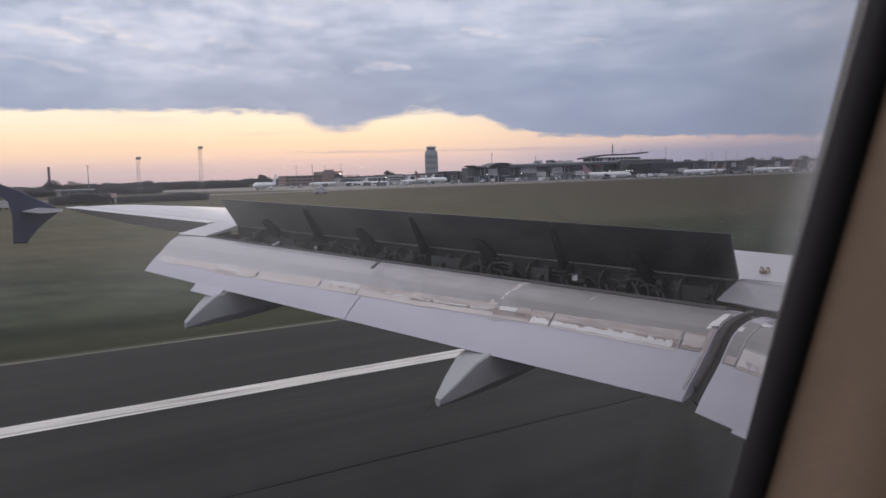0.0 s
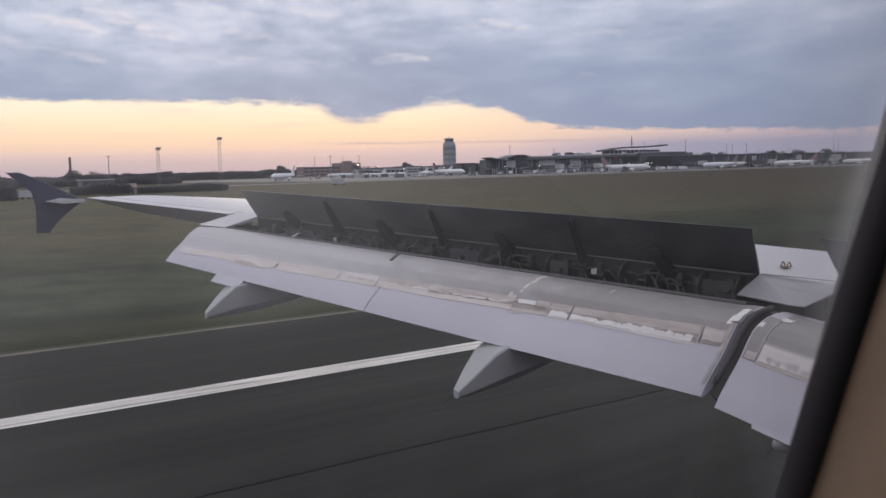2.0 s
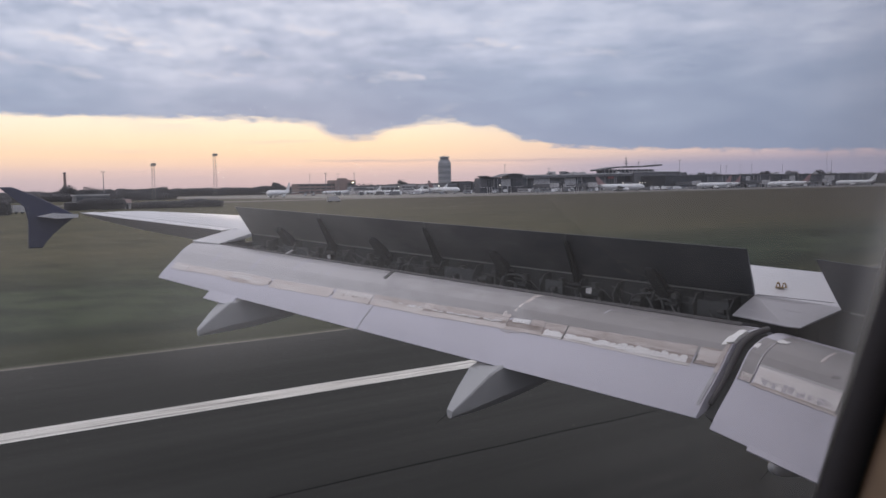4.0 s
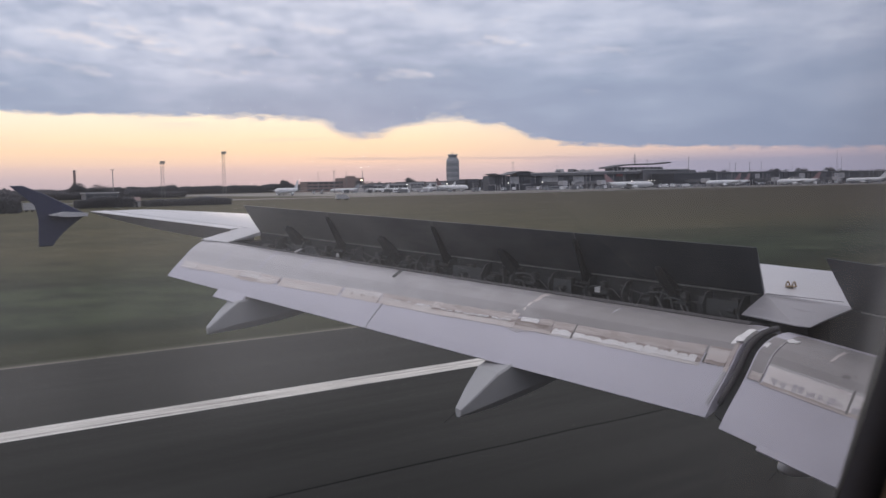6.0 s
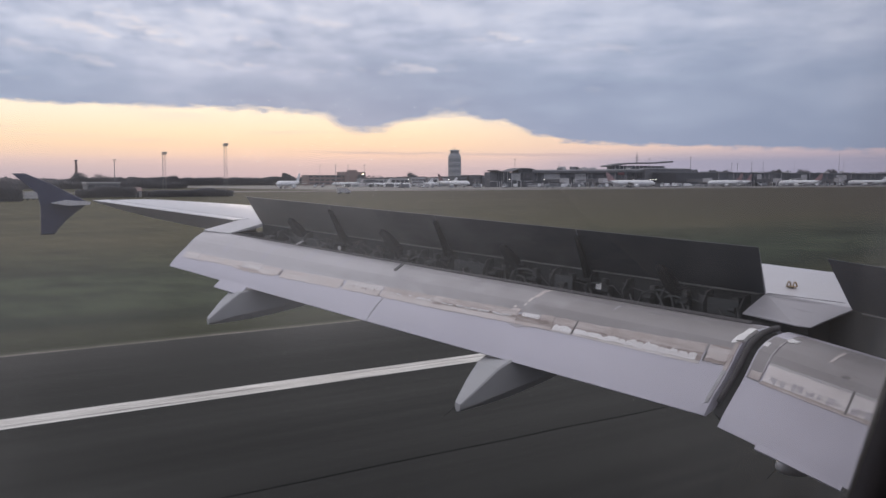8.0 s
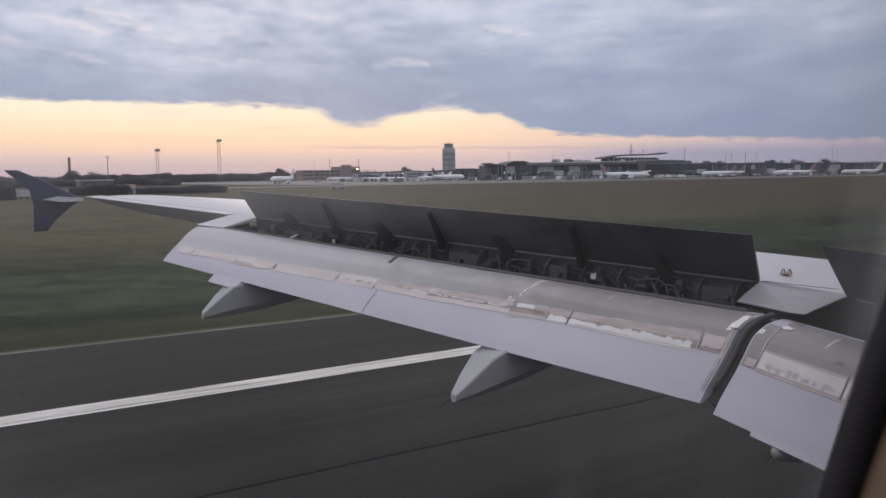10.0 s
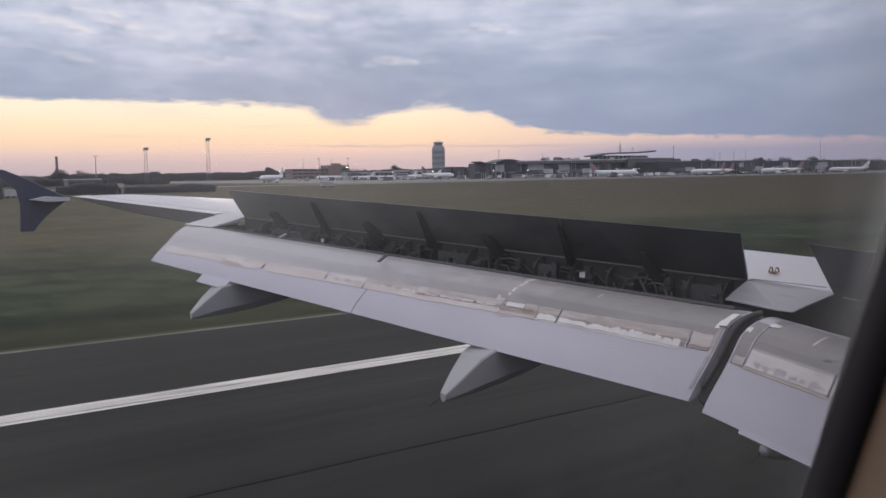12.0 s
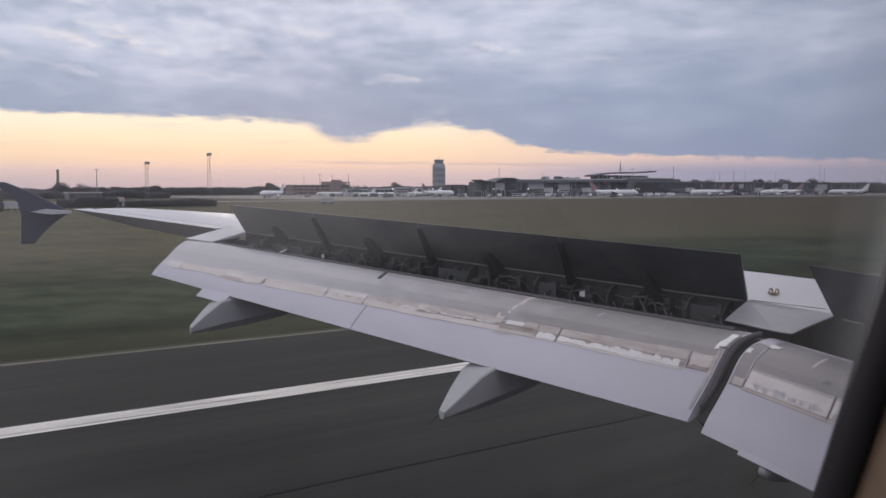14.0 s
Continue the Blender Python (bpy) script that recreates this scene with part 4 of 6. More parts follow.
# middle lengths: tan above, beads of filler along a dark seam, cream below
for k, (ya, yb) in enumerate(((8.475, 9.33), (9.43, 10.085))):
    OUTER.skin("sealing_border", band(0.0), band(0.36 if k == 0 else 0.55), ya, yb, BAND_CREAM, outer_flap, 0.005, "", 0.04, 40 + k, 0.05)
    OUTER.skin("wear_shadow_seam", band(0.33 if k == 0 else 0.52), band(0.58 if k == 0 else 0.66), ya, yb, BAND_SEAM if k == 0 else BAND_TAN, outer_flap, 0.0045, "", 0.07, 42 + k, 0.025)
    OUTER.skin("sealing_strip", band(0.55 if k == 0 else 0.63), band(1.0), ya, yb, BAND_TAN, outer_flap, 0.006, "", 0.06, 44 + k, 0.04)
for k in range(26):
    y = rnd.uniform(8.5, 9.28)
    at_ = rnd.uniform(0.38, 0.48)
    OUTER.skin("filler_bead", band(at_), band(at_ + rnd.uniform(0.05, 0.12)), y, y + rnd.uniform(0.02, 0.085), BAND_WHITE, outer_flap, 0.008, "", 0.03, 80 + k, 0.02)
for k in range(10):
    y = rnd.uniform(9.45, 10.0)
    at_ = rnd.uniform(0.40, 0.58)
    OUTER.skin("filler_bead", band(at_), band(at_ + rnd.uniform(0.05, 0.12)), y, y + rnd.uniform(0.02, 0.07), BAND_WHITE, outer_flap, 0.008, "", 0.03, 120 + k, 0.02)
OUTER.skin("wear_shadow_seam", band(0.1), band(0.95), 9.325, 9.44, BAND_SEAM, outer_flap, 0.004, "", 0.08, 46, 0.02)
OUTER.skin("white_filler", band(0.5), band(1.03), 9.33, 9.43, BAND_CREAM, outer_flap, 0.008, "", 0.1, 47, 0.025)
OUTER.skin("sealing_border", band(-0.02), band(0.32), 9.335, 9.425, BAND_CREAM, outer_flap, 0.007, "", 0.05, 48, 0.03)
# outer lengths: whitish and cream plates with nicked joints
OUTER.skin("sealing_strip", band(0.46), band(1.02), 10.10, 10.60, BAND_PALE, outer_flap, 0.0045, "", 0.04, 50, 0.06)
OUTER.skin("sealing_border", band(0.0), band(0.44), 10.10, 10.60, BAND_CREAM, outer_flap, 0.0042, "", 0.04, 51, 0.06)
OUTER.skin("wear_shadow_seam", band(0.34), band(0.5), 10.10, 10.60, BAND_TAN, outer_flap, 0.004, "", 0.03, 52, 0.03)
for k, y in enumerate((10.17, 10.29, 10.33, 10.46)):
    OUTER.skin("nick", band(0.36), band(0.52), y, y + 0.016, BAND_SEAM, outer_flap, 0.008, "", 0.06, 140 + k, 0.01)
OUTER.skin("sealing_strip", band(0.0), band(1.0), 10.64, 11.525, BAND_CREAM, outer_flap, 0.0042, "", 0.04, 53, 0.08)
OUTER.skin("sealing_strip", band(0.12), band(1.0), 11.57, 11.86, BAND_CREAM, outer_flap, 0.0042, "", 0.05, 54, 0.06)
OUTER.skin("sealing_strip", band(0.32), band(1.06), 11.87, 12.19, BAND_PALE, outer_flap, 0.0045, "", 0.08, 55, 0.05)
OUTER.skin("sealing_border", band(-0.02), band(0.30), 11.60, 12.20, BAND_TAN, outer_flap, 0.004, "", 0.12, 56, 0.05)
OUTER.skin("sealing_strip", band(0.1), band(0.92), 12.20, 12.93, BAND_CREAM, outer_flap, 0.0042, "", 0.08, 57, 0.06)
OUTER.skin("sealing_strip", band(0.05), band(1.05), 12.94, 13.21, BAND_PALE, outer_flap, 0.0045, "", 0.06, 58, 0.05)
# grey strip painted as the shadow under the outer end tab
OUTER.skin("wear_shadow_seam", band(-0.06), band(0.06), 12.80, 13.20, SMUDGE, outer_flap, 0.004, "", 0.03, 59, 0.05)
# joints
for y, ua, ub, w_, mat_ in ((10.018, 0.05, 3.95, 0.006, JOINT_GREY), (10.090, 3.95, 4.4, 0.010, BAND_SEAM), (10.614, 4.3, 4.8, 0.012, BAND_SEAM), (11.54, 3.7, 4.6, 0.014, BAND_SEAM), (7.866, 4.75, 6.8, 0.013, SOOT)):
    OUTER.skin("panel_gap", ua, ub, y, y + w_, mat_, outer_flap, 0.008, "", 0.03, 1)
# scuffs and chips across the forward skin
for k, (y, ua, ub, w) in enumerate(((8.43, 10.2, 11.6, 0.05), (8.415, 9.1, 10.0, 0.04), (8.44, 8.2, 8.9, 0.022), (8.45, 7.4, 7.9, 0.02), (8.53, 6.9, 7.3, 0.03))):
    OUTER.skin("scuff", ua, ub, y, y + w, BAND_CREAM, outer_flap, 0.006, "", 0.16, 160 + k, 0.02)
for k, (y, ua, ub, w) in enumerate(((11.35, 8.0, 11.2, 0.03), (11.95, 6.2, 10.8, 0.03), (12.62, 6.0, 9.0, 0.03), (7.66, 9.4, 10.4, 0.012), (10.85, 8.2, 11.4, 0.02))):
    OUTER.skin("scuff", ua, ub, y, y + w, FLAP_PAINT, outer_flap, 0.005, "", 0.2, 170 + k, 0.02)
# patch and end plates at the split between the flaps
OUTER.skin("end_patch", 5.25, 7.25, 6.50, 6.675, BAND_CREAM, outer_flap, 0.006, "stained end patch", 0.08, 7, 0.04)
OUTER.skin("dark_stain", 5.15, 5.62, 6.50, 6.675, BAND_SEAM, outer_flap, 0.008, "", 0.14, 180, 0.016)
OUTER.skin("dark_stain", 7.1, 7.3, 6.50, 6.66, BAND_SEAM, outer_flap, 0.008, "", 0.06, 181, 0.03)
OUTER.skin("dark_stain", 5.2, 6.3, 6.668, 6.684, SOOT, outer_flap, 0.0085, "", 0.04, 182, 0.01)
OUTER.skin("end_plate", 4.6, 8.5, 6.462, 6.495, BAND_TAN, outer_flap, 0.009, "", 0.0, 8)
OUTER.skin("end_plate", 1.6, 4.6, 6.462, 6.490, JOINT_GREY, outer_flap, 0.009, "", 0.0, 8)
OUTER.skin("white_tab", 8.3, 10.2, 6.440, 6.495, CHIPPED, outer_flap, 0.034, "chipped white tab", 0.15, 9, 0.02)
OUTER.skin("white_tab", 7.9, 9.0, 6.49, 6.53, CHIPPED, outer_flap, 0.012, "", 0.2, 19, 0.02)
INNER.skin("sealing_strip", 4.95, 7.2, 5.425, 6.165, BAND_INNER, inner_flap, 0.004, "white sealing strip with grey smudges", 0.03, 21)
INNER.skin("sealing_strip", 4.95, 7.2, 3.4, 5.405, BAND_INNER, inner_flap, 0.004, "white sealing strip with grey smudges", 0.03, 22)
INNER.skin("sealing_border", 4.78, 4.98, 3.4, 6.18, BAND_TAN, inner_flap, 0.005, "", 0.03, 23, 0.05)
INNER.skin("panel_gap", 4.9, 7.25, 5.405, 5.425, SOOT, inner_flap, 0.005, "", 0.02, 1)
for k, y in enumerate((6.04, 5.96, 5.86, 5.80, 5.70, 5.64, 5.53, 5.32, 5.22)):
    w_ = rnd.uniform(0.02, 0.05)
    INNER.skin("grey_smudge", 5.2 + rnd.uniform(-0.08, 0.12), 5.75 + rnd.uniform(-0.05, 0.3), y, y + w_ * 1.4, SMUDGE, inner_flap, 0.0055, "", 0.18, 30 + k, 0.01)
INNER.skin("end_plate", 4.9, 10.2, 6.18, 6.31, FLAP_FORE, inner_flap, 0.008, "", 0.03, 10)
INNER.skin("white_tab", 10.0, 10.6, 6.10, 6.19, CHIPPED, inner_flap, 0.011, "", 0.12, 12, 0.02)
INNER.skin("white_tab", 8.6, 9.1, 6.27, 6.315, CHIPPED, inner_flap, 0.011, "", 0.12, 13, 0.02)
INNER.skin("sealing_strip", 5.0, 5.9, 6.19, 6.29, BAND_TAN, inner_flap, 0.011, "", 0.1, 180, 0.02)
INNER.skin("wear_shadow_seam", 6.0, 9.8, 6.176, 6.188, SMUDGE, inner_flap, 0.010, "", 0.1, 181)
INNER.skin("scuff", 9.2, 11.0, 5.71, 5.735, BAND_CREAM, inner_flap, 0.006, "", 0.05, 13)
INNER.skin("soot_mark", 8.05, 8.25, 5.50, 5.56, SOOT, inner_flap, 0.007, "", 0.1, 14, 0.02)
INNER.skin("soot_mark", 8.35, 8.6, 5.46, 5.485, SOOT, inner_flap, 0.007, "", 0.1, 15, 0.02)
# rubber seal in the gap
bm = bmesh.new()
add_tube(bm, [OUTER.at(6.40, (p[0] + 0.02, p[1] + 0.0)) for p in FLAP_TOP[2:]], [0.024] * 3 + [0.029] * (len(FLAP_TOP) - 5), 10)
part("gap_seal", bm, SEAL_GREY, outer_flap, "dark grey rubber seal", True)
bm = bmesh.new()
loft(bm, [[OUTER.at(6.44, (p[0] + 0.06, p[1] - 0.05)) for p in FLAP_TOP[1:]] + [OUTER.at(6.44, (p[0] + 0.16, p[1] - 0.14)) for p in FLAP_TOP[:0:-1]],
          [INNER.at(6.32, (p[0] * 0.95 + 0.08, p[1] * 0.95 - 0.05)) for p in FLAP_TOP[1:]] + [INNER.at(6.32, (p[0] + 0.16, p[1] - 0.14)) for p in FLAP_TOP[:0:-1]]])
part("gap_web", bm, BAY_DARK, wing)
# trailing-edge tabs over the tracks
for flap, ya, yb, owner in ((OUTER, 11.86, 12.33, outer_flap), (INNER, 5.2, 5.95, inner_flap)):
    bm = bmesh.new()
    deep = 0.16 if flap is OUTER else 0.03
    loft(bm, [[flap.at(y, (0.03, 0.035)), flap.at(y, (-deep * 0.75, -deep * 0.72)), flap.at(y, (-deep * 0.75 + 0.01, -deep * 0.72 - 0.012)), flap.at(y, (0.04, 0.0))] for y in (ya, yb)])
    part("trailing_tab", bm, FLAP_PAINT, owner)


def fairing(y, tip, top, bottom_end, half, label):
    """A canoe under the flap, flat on top, with a blunt tail that points aft and down."""
    bm = bmesh.new()
    rings = []
    tip, top, end = Vector((tip[0], y, tip[1])), Vector((top[0], y, top[1])), Vector((bottom_end[0], y, bottom_end[1]))
    for k in range(11):
        s = k / 10
        x = lerp(tip.x, end.x + 0.5, s)
        st = min(1.0, (x - tip.x) / max(top.x - tip.x, 0.01))
        zt = lerp(tip.z, top.z, st ** 0.95) + max(0, x - top.x) * 0.16
        zb = lerp(tip.z - 0.085, end.z, s) - 0.05 * math.sin(math.pi * s)
        w = half * (0.24 + 0.76 * min(1, (x - tip.x) / 0.42) ** 0.75)
        zm = lerp(zb, zt, 0.22)
        rings.append([(x, y + w, zt), (x, y - w, zt - 0.01), (x, y - w * 1.08, zt - 0.03), (x, y - w * 0.9, zm), (x, y - w * 0.45, zb), (x, y + w * 0.45, zb), (x, y + w * 0.9, zm), (x, y + w * 1.08, zt - 0.03)])
    loft(bm, rings)
    ob = part("flap_track_fairing", bm, FAIRING, wing, label)
    return ob


fairing(12.0, (3.27, 2.80), (3.62, 3.12), (4.6, 2.985), 0.155, "pale grey flap track fairing")
fb = fairing(8.44, (4.60, 2.315), (5.04, 2.72), (5.95, 2.63), 0.18, "pale grey flap track fairing")
bm = bmesh.new()
loft(bm, [[(x, 5.72 + r_ * math.cos(2 * math.pi * k / 14), z + r_ * math.sin(2 * math.pi * k / 14)) for k in range(14)]
          for x, z, r_ in ((5.835, 2.215, 0.018), (5.85, 2.212, 0.040), (5.89, 2.207, 0.062), (5.97, 2.197, 0.082), (6.15, 2.18, 0.105), (6.5, 2.17, 0.12), (6.9, 2.2, 0.12))])
fc = part("flap_track_fairing", bm, FAIRING, wing, "rounded pale tip of a flap track fairing", True)
for owner, tip in ((fb, (4.60, 8.49, 2.26)), (fc, (5.88, 5.75, 2.2))):
    bm = bmesh.new()
    add_tube(bm, [tip, (tip[0] - 0.13, tip[1] + 0.01, tip[2] - 0.08)], [0.006, 0.003], 5)
    part("static_wick", bm, RUBBER, owner)

# light and dark brackets that bridge the bay and the flap
for (a_, b_), w_, mat_ in (((((4.80, 10.0, 3.475)), (4.93, 10.02, 3.55)), 0.05, BAY_METAL), (((4.34, 11.7, 3.69), (4.44, 11.72, 3.725)), 0.03, WING_PAINT)):
    bm = bmesh.new()
    add_bar(bm, a_, b_, w_, 0.012)
    part("bracket", bm, mat_, wing)

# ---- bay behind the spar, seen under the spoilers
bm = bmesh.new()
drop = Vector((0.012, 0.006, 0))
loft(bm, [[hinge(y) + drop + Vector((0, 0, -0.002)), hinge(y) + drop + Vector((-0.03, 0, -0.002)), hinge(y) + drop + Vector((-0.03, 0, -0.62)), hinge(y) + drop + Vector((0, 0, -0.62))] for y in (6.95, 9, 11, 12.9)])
part("rear_spar", bm, BAY_DARK, wing, "near-black rear spar")
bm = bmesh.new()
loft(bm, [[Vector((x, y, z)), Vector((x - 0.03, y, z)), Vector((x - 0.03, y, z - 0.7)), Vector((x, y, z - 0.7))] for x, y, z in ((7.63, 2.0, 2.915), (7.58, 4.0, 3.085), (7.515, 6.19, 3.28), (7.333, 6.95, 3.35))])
part("rear_spar", bm, BAY_DARK, wing, "near-black rear spar")
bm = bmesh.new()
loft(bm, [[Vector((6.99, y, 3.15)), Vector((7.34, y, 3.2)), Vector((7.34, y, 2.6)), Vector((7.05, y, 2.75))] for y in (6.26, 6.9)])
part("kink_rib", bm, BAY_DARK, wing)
# dark block put in for the shadow gap under the shroud panel
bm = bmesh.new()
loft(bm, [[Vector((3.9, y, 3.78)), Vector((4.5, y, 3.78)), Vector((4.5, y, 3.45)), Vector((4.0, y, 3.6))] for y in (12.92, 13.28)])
part("shadow_gap_fill", bm, BAY_DARK, wing)
rnd = random.Random(23)
bay = Vector((-0.06, -0.03, 0))
flow = (HINGE_IN - HINGE_OUT) / 5.95
for k in range(75):
    y = 7.05 + 5.75 * k / 74 + rnd.uniform(-0.07, 0.07)
    h = hinge(y) + bay
    bm = bmesh.new()
    kind = k % 5
    if kind == 0:      # rib
        vs = [h + Vector((0.10, 0, -0.02)), h + Vector((-0.03, 0, -0.05)), h + Vector((-0.10, 0, -0.16)), h + Vector((-0.07, 0, -0.34)), h + Vector((0.10, 0, -0.42))]
        loft(bm, [[v + Vector((0, w, 0)) for v in vs] for w in (-0.012, 0.012)])
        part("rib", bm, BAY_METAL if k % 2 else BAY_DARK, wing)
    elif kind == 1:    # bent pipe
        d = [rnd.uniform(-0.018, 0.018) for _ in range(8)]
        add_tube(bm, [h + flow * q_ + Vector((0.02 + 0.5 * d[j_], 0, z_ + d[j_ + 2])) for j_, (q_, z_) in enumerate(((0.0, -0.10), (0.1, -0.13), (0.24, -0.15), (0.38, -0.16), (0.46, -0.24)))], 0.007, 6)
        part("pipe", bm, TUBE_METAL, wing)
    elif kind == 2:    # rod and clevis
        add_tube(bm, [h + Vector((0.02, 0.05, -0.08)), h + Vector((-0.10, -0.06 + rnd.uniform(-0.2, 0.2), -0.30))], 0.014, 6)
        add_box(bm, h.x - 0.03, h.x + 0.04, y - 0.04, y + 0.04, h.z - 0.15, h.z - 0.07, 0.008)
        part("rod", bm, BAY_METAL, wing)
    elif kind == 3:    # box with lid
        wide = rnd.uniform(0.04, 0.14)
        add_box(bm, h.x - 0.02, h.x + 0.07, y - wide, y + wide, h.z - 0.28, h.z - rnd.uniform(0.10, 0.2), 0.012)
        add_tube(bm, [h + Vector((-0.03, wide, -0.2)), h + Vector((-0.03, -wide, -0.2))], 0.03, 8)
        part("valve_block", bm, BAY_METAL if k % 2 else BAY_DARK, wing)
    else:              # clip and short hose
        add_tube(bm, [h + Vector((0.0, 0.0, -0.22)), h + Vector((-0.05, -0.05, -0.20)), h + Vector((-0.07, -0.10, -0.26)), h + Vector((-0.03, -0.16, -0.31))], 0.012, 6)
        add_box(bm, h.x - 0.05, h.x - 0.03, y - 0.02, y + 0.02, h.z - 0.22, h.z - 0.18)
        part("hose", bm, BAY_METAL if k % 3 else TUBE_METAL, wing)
for ya, yb in ((7.15, 7.5), (9.75, 10.1), (11.95, 12.35), (8.75, 9.0)):
    bm = bmesh.new()
    loft(bm, [[hinge(y) + bay + Vector((dx, 0, dz)) for dx, dz in ((-0.02, -0.10), (-0.035, -0.10), (-0.045, -0.26), (-0.03, -0.26))] for y in (ya, yb)])
    part("web_panel", bm, WEB_GREY, wing, "pale grey web panel")
for y, wide, high_, low_ in ((9.28, 0.16, -0.08, -0.27), (9.33, 0.09, -0.17, -0.26), (7.9, 0.17, -0.10, -0.28), (7.75, 0.12, -0.14, -0.29), (8.5, 0.10, -0.12, -0.27), (10.55, 0.10, -0.12, -0.26), (12.05, 0.12, -0.10, -0.25)):
    bm = bmesh.new()
    arch = [(-1.0, 0.0), (-0.92, 0.55), (-0.7, 0.9), (-0.3, 1.0), (0.3, 0.92), (0.75, 0.7), (1.0, 0.1)]
    add_tube(bm, [hinge(y + q_ * wide) + bay + Vector((-0.05, 0, lerp(low_, high_, h_))) for q_, h_ in arch], 0.011, 7)
    part("pipe", bm, PIPE_PALE, wing, "pale bent metal pipe")
for zo, r, mat_ in ((-0.13, 0.008, BAY_METAL), (-0.21, 0.012, BAY_METAL), (-0.27, 0.007, TUBE_METAL)):
    for ya, yb in ((7.0, 8.5), (8.7, 10.1), (10.3, 11.5), (11.7, 12.8)):
        bm = bmesh.new()
        add_tube(bm, [hinge(lerp(ya, yb, s)) + Vector((0.03 + rnd.uniform(-0.015, 0.015), 0, zo + rnd.uniform(-0.02, 0.02))) for s in np.linspace(0, 1, 8)], r, 6)
        part("pipe", bm, mat_, wing)
for y in (11.62, 8.45):
    h = hinge(y)
    box_part("placard", h.x - 0.12, h.x - 0.11, y - 0.05, y + 0.03, h.z - 0.19, h.z - 0.12, CHIPPED, wing, "small white placard")
# lower lip between bay and flap
bm = bmesh.new()
loft(bm, [[OUTER.at(y, (0.86, 0.69)), OUTER.at(y, (0.90, 0.715)), OUTER.at(y, (1.15, 0.66)), OUTER.at(y, (1.15, 0.60))] for y in np.linspace(6.6, 13.2, 12)])
part("flap_lip", bm, SEAL_GREY, outer_flap, "dark edge strip")

# ---- wingtip fence
FENCE = [(1.70, 4.63), (1.90, 4.63), (2.25, 4.47), (2.60, 4.28), (2.85, 4.14), (2.62, 3.97), (2.47, 3.84), (2.36, 3.72), (2.29, 3.625), (2.08, 3.625), (2.10, 4.08), (2.06, 4.30)]
bm = bmesh.new()
mid = Vector((2.3, 0, 4.15))
rings = []
for off, k in ((-0.03, 0.96), (-0.012, 1.0), (0.012, 1.0), (0.03, 0.96)):
    rings.append([Vector((mid.x + (x - mid.x) * k, 16.96 + off + (z - 4.15) * 0.08, mid.z + (z - mid.z) * k)) for x, z in FENCE])
loft(bm, rings)
part("wingtip_fence", bm, NAVY, wing, "dark navy wingtip fence")
bm = bmesh.new()
loft(bm, [[Vector((2.24, y, 4.142)), Vector((2.48, y, 4.19)), Vector((2.84, y, 4.16)), Vector((2.82, y, 4.11)), Vector((2.5, y, 4.1))] for y in (16.72, 16.93)])
part("tip_fillet", bm, WING_PAINT, wing, "pale tip fillet")

# ---------------------------------------------------------------- cabin and window

YW, LEANING, ZW = 1.8735, math.tan(radians(16.5)), 4.45


def window_ring(x0, x1, z0, z1, r, y, n=8):
    out = []
    for cx, cz, a0 in ((x1 - r, z1 - r, 0), (x0 + r, z1 - r, 90), (x0 + r, z0 + r, 180), (x1 - r, z0 + r, 270)):
        for k in range(n + 1):
            a = radians(a0 + 90 * k / n)
            px, pz = cx + r * math.cos(a), cz + r * math.sin(a)
            out.append(Vector((px, y - LEANING * (pz - ZW), pz)))
    return out


r_pane = window_ring(0.0140, 0.3932, 4.13, 4.86, 0.11, YW)
r_gask = window_ring(0.0115, 0.3972, 4.124, 4.866, 0.114, YW - 0.0162)
r_line = window_ring(-0.024, 0.44, 4.08, 4.91, 0.13, YW - 0.092)
r_lip = window_ring(-0.036, 0.452, 4.07, 4.92, 0.135, YW - 0.098)

window = structure(thing("window_1", (0.2, YW, 4.1), "small rounded cabin window with dusty clear pane", "window"), "small rounded cabin window with dusty clear pane", "window")
inverse = Matrix.Translation((-0.2, -YW, -4.1))


def window_part(name, rings, mat, label, caps=False):
    bm = bmesh.new()
    loft(bm, [[inverse @ p for p in ring] for ring in rings], True, caps)
    return part(name, bm, mat, window, label, not caps)


def thicker(ring, d):
    return [p + Vector((0, d, 0)) for p in ring]


def grown(ring, d):
    c = sum(ring, Vector()) / len(ring)
    out = []
    for p in ring:
        q = p - c
        q.y = 0
        out.append(p + q.normalized() * d)
    return out


pane = window_part("pane", [grown(thicker(r_pane, 0.002), 0.012), grown(thicker(r_pane, 0.006), 0.012)], PANE, "clear acrylic pane with faint dust", True)
pane.visible_shadow = False
window_part("gasket", [grown(thicker(r_pane, 0.012), 0.03), grown(thicker(r_pane, 0.008), 0.024), r_pane, [a.lerp(b, 0.45) for a, b in zip(r_pane, r_gask)], r_gask, grown(r_gask, 0.02)], GASKET, "dark rubber window gasket")
window_part("reveal", [grown(thicker(r_gask, 0.004), 0.012), thicker(r_gask, 0.003), r_line, r_lip, grown(thicker(r_lip, 0.002), 0.01)], LINING, "beige moulded window reveal")


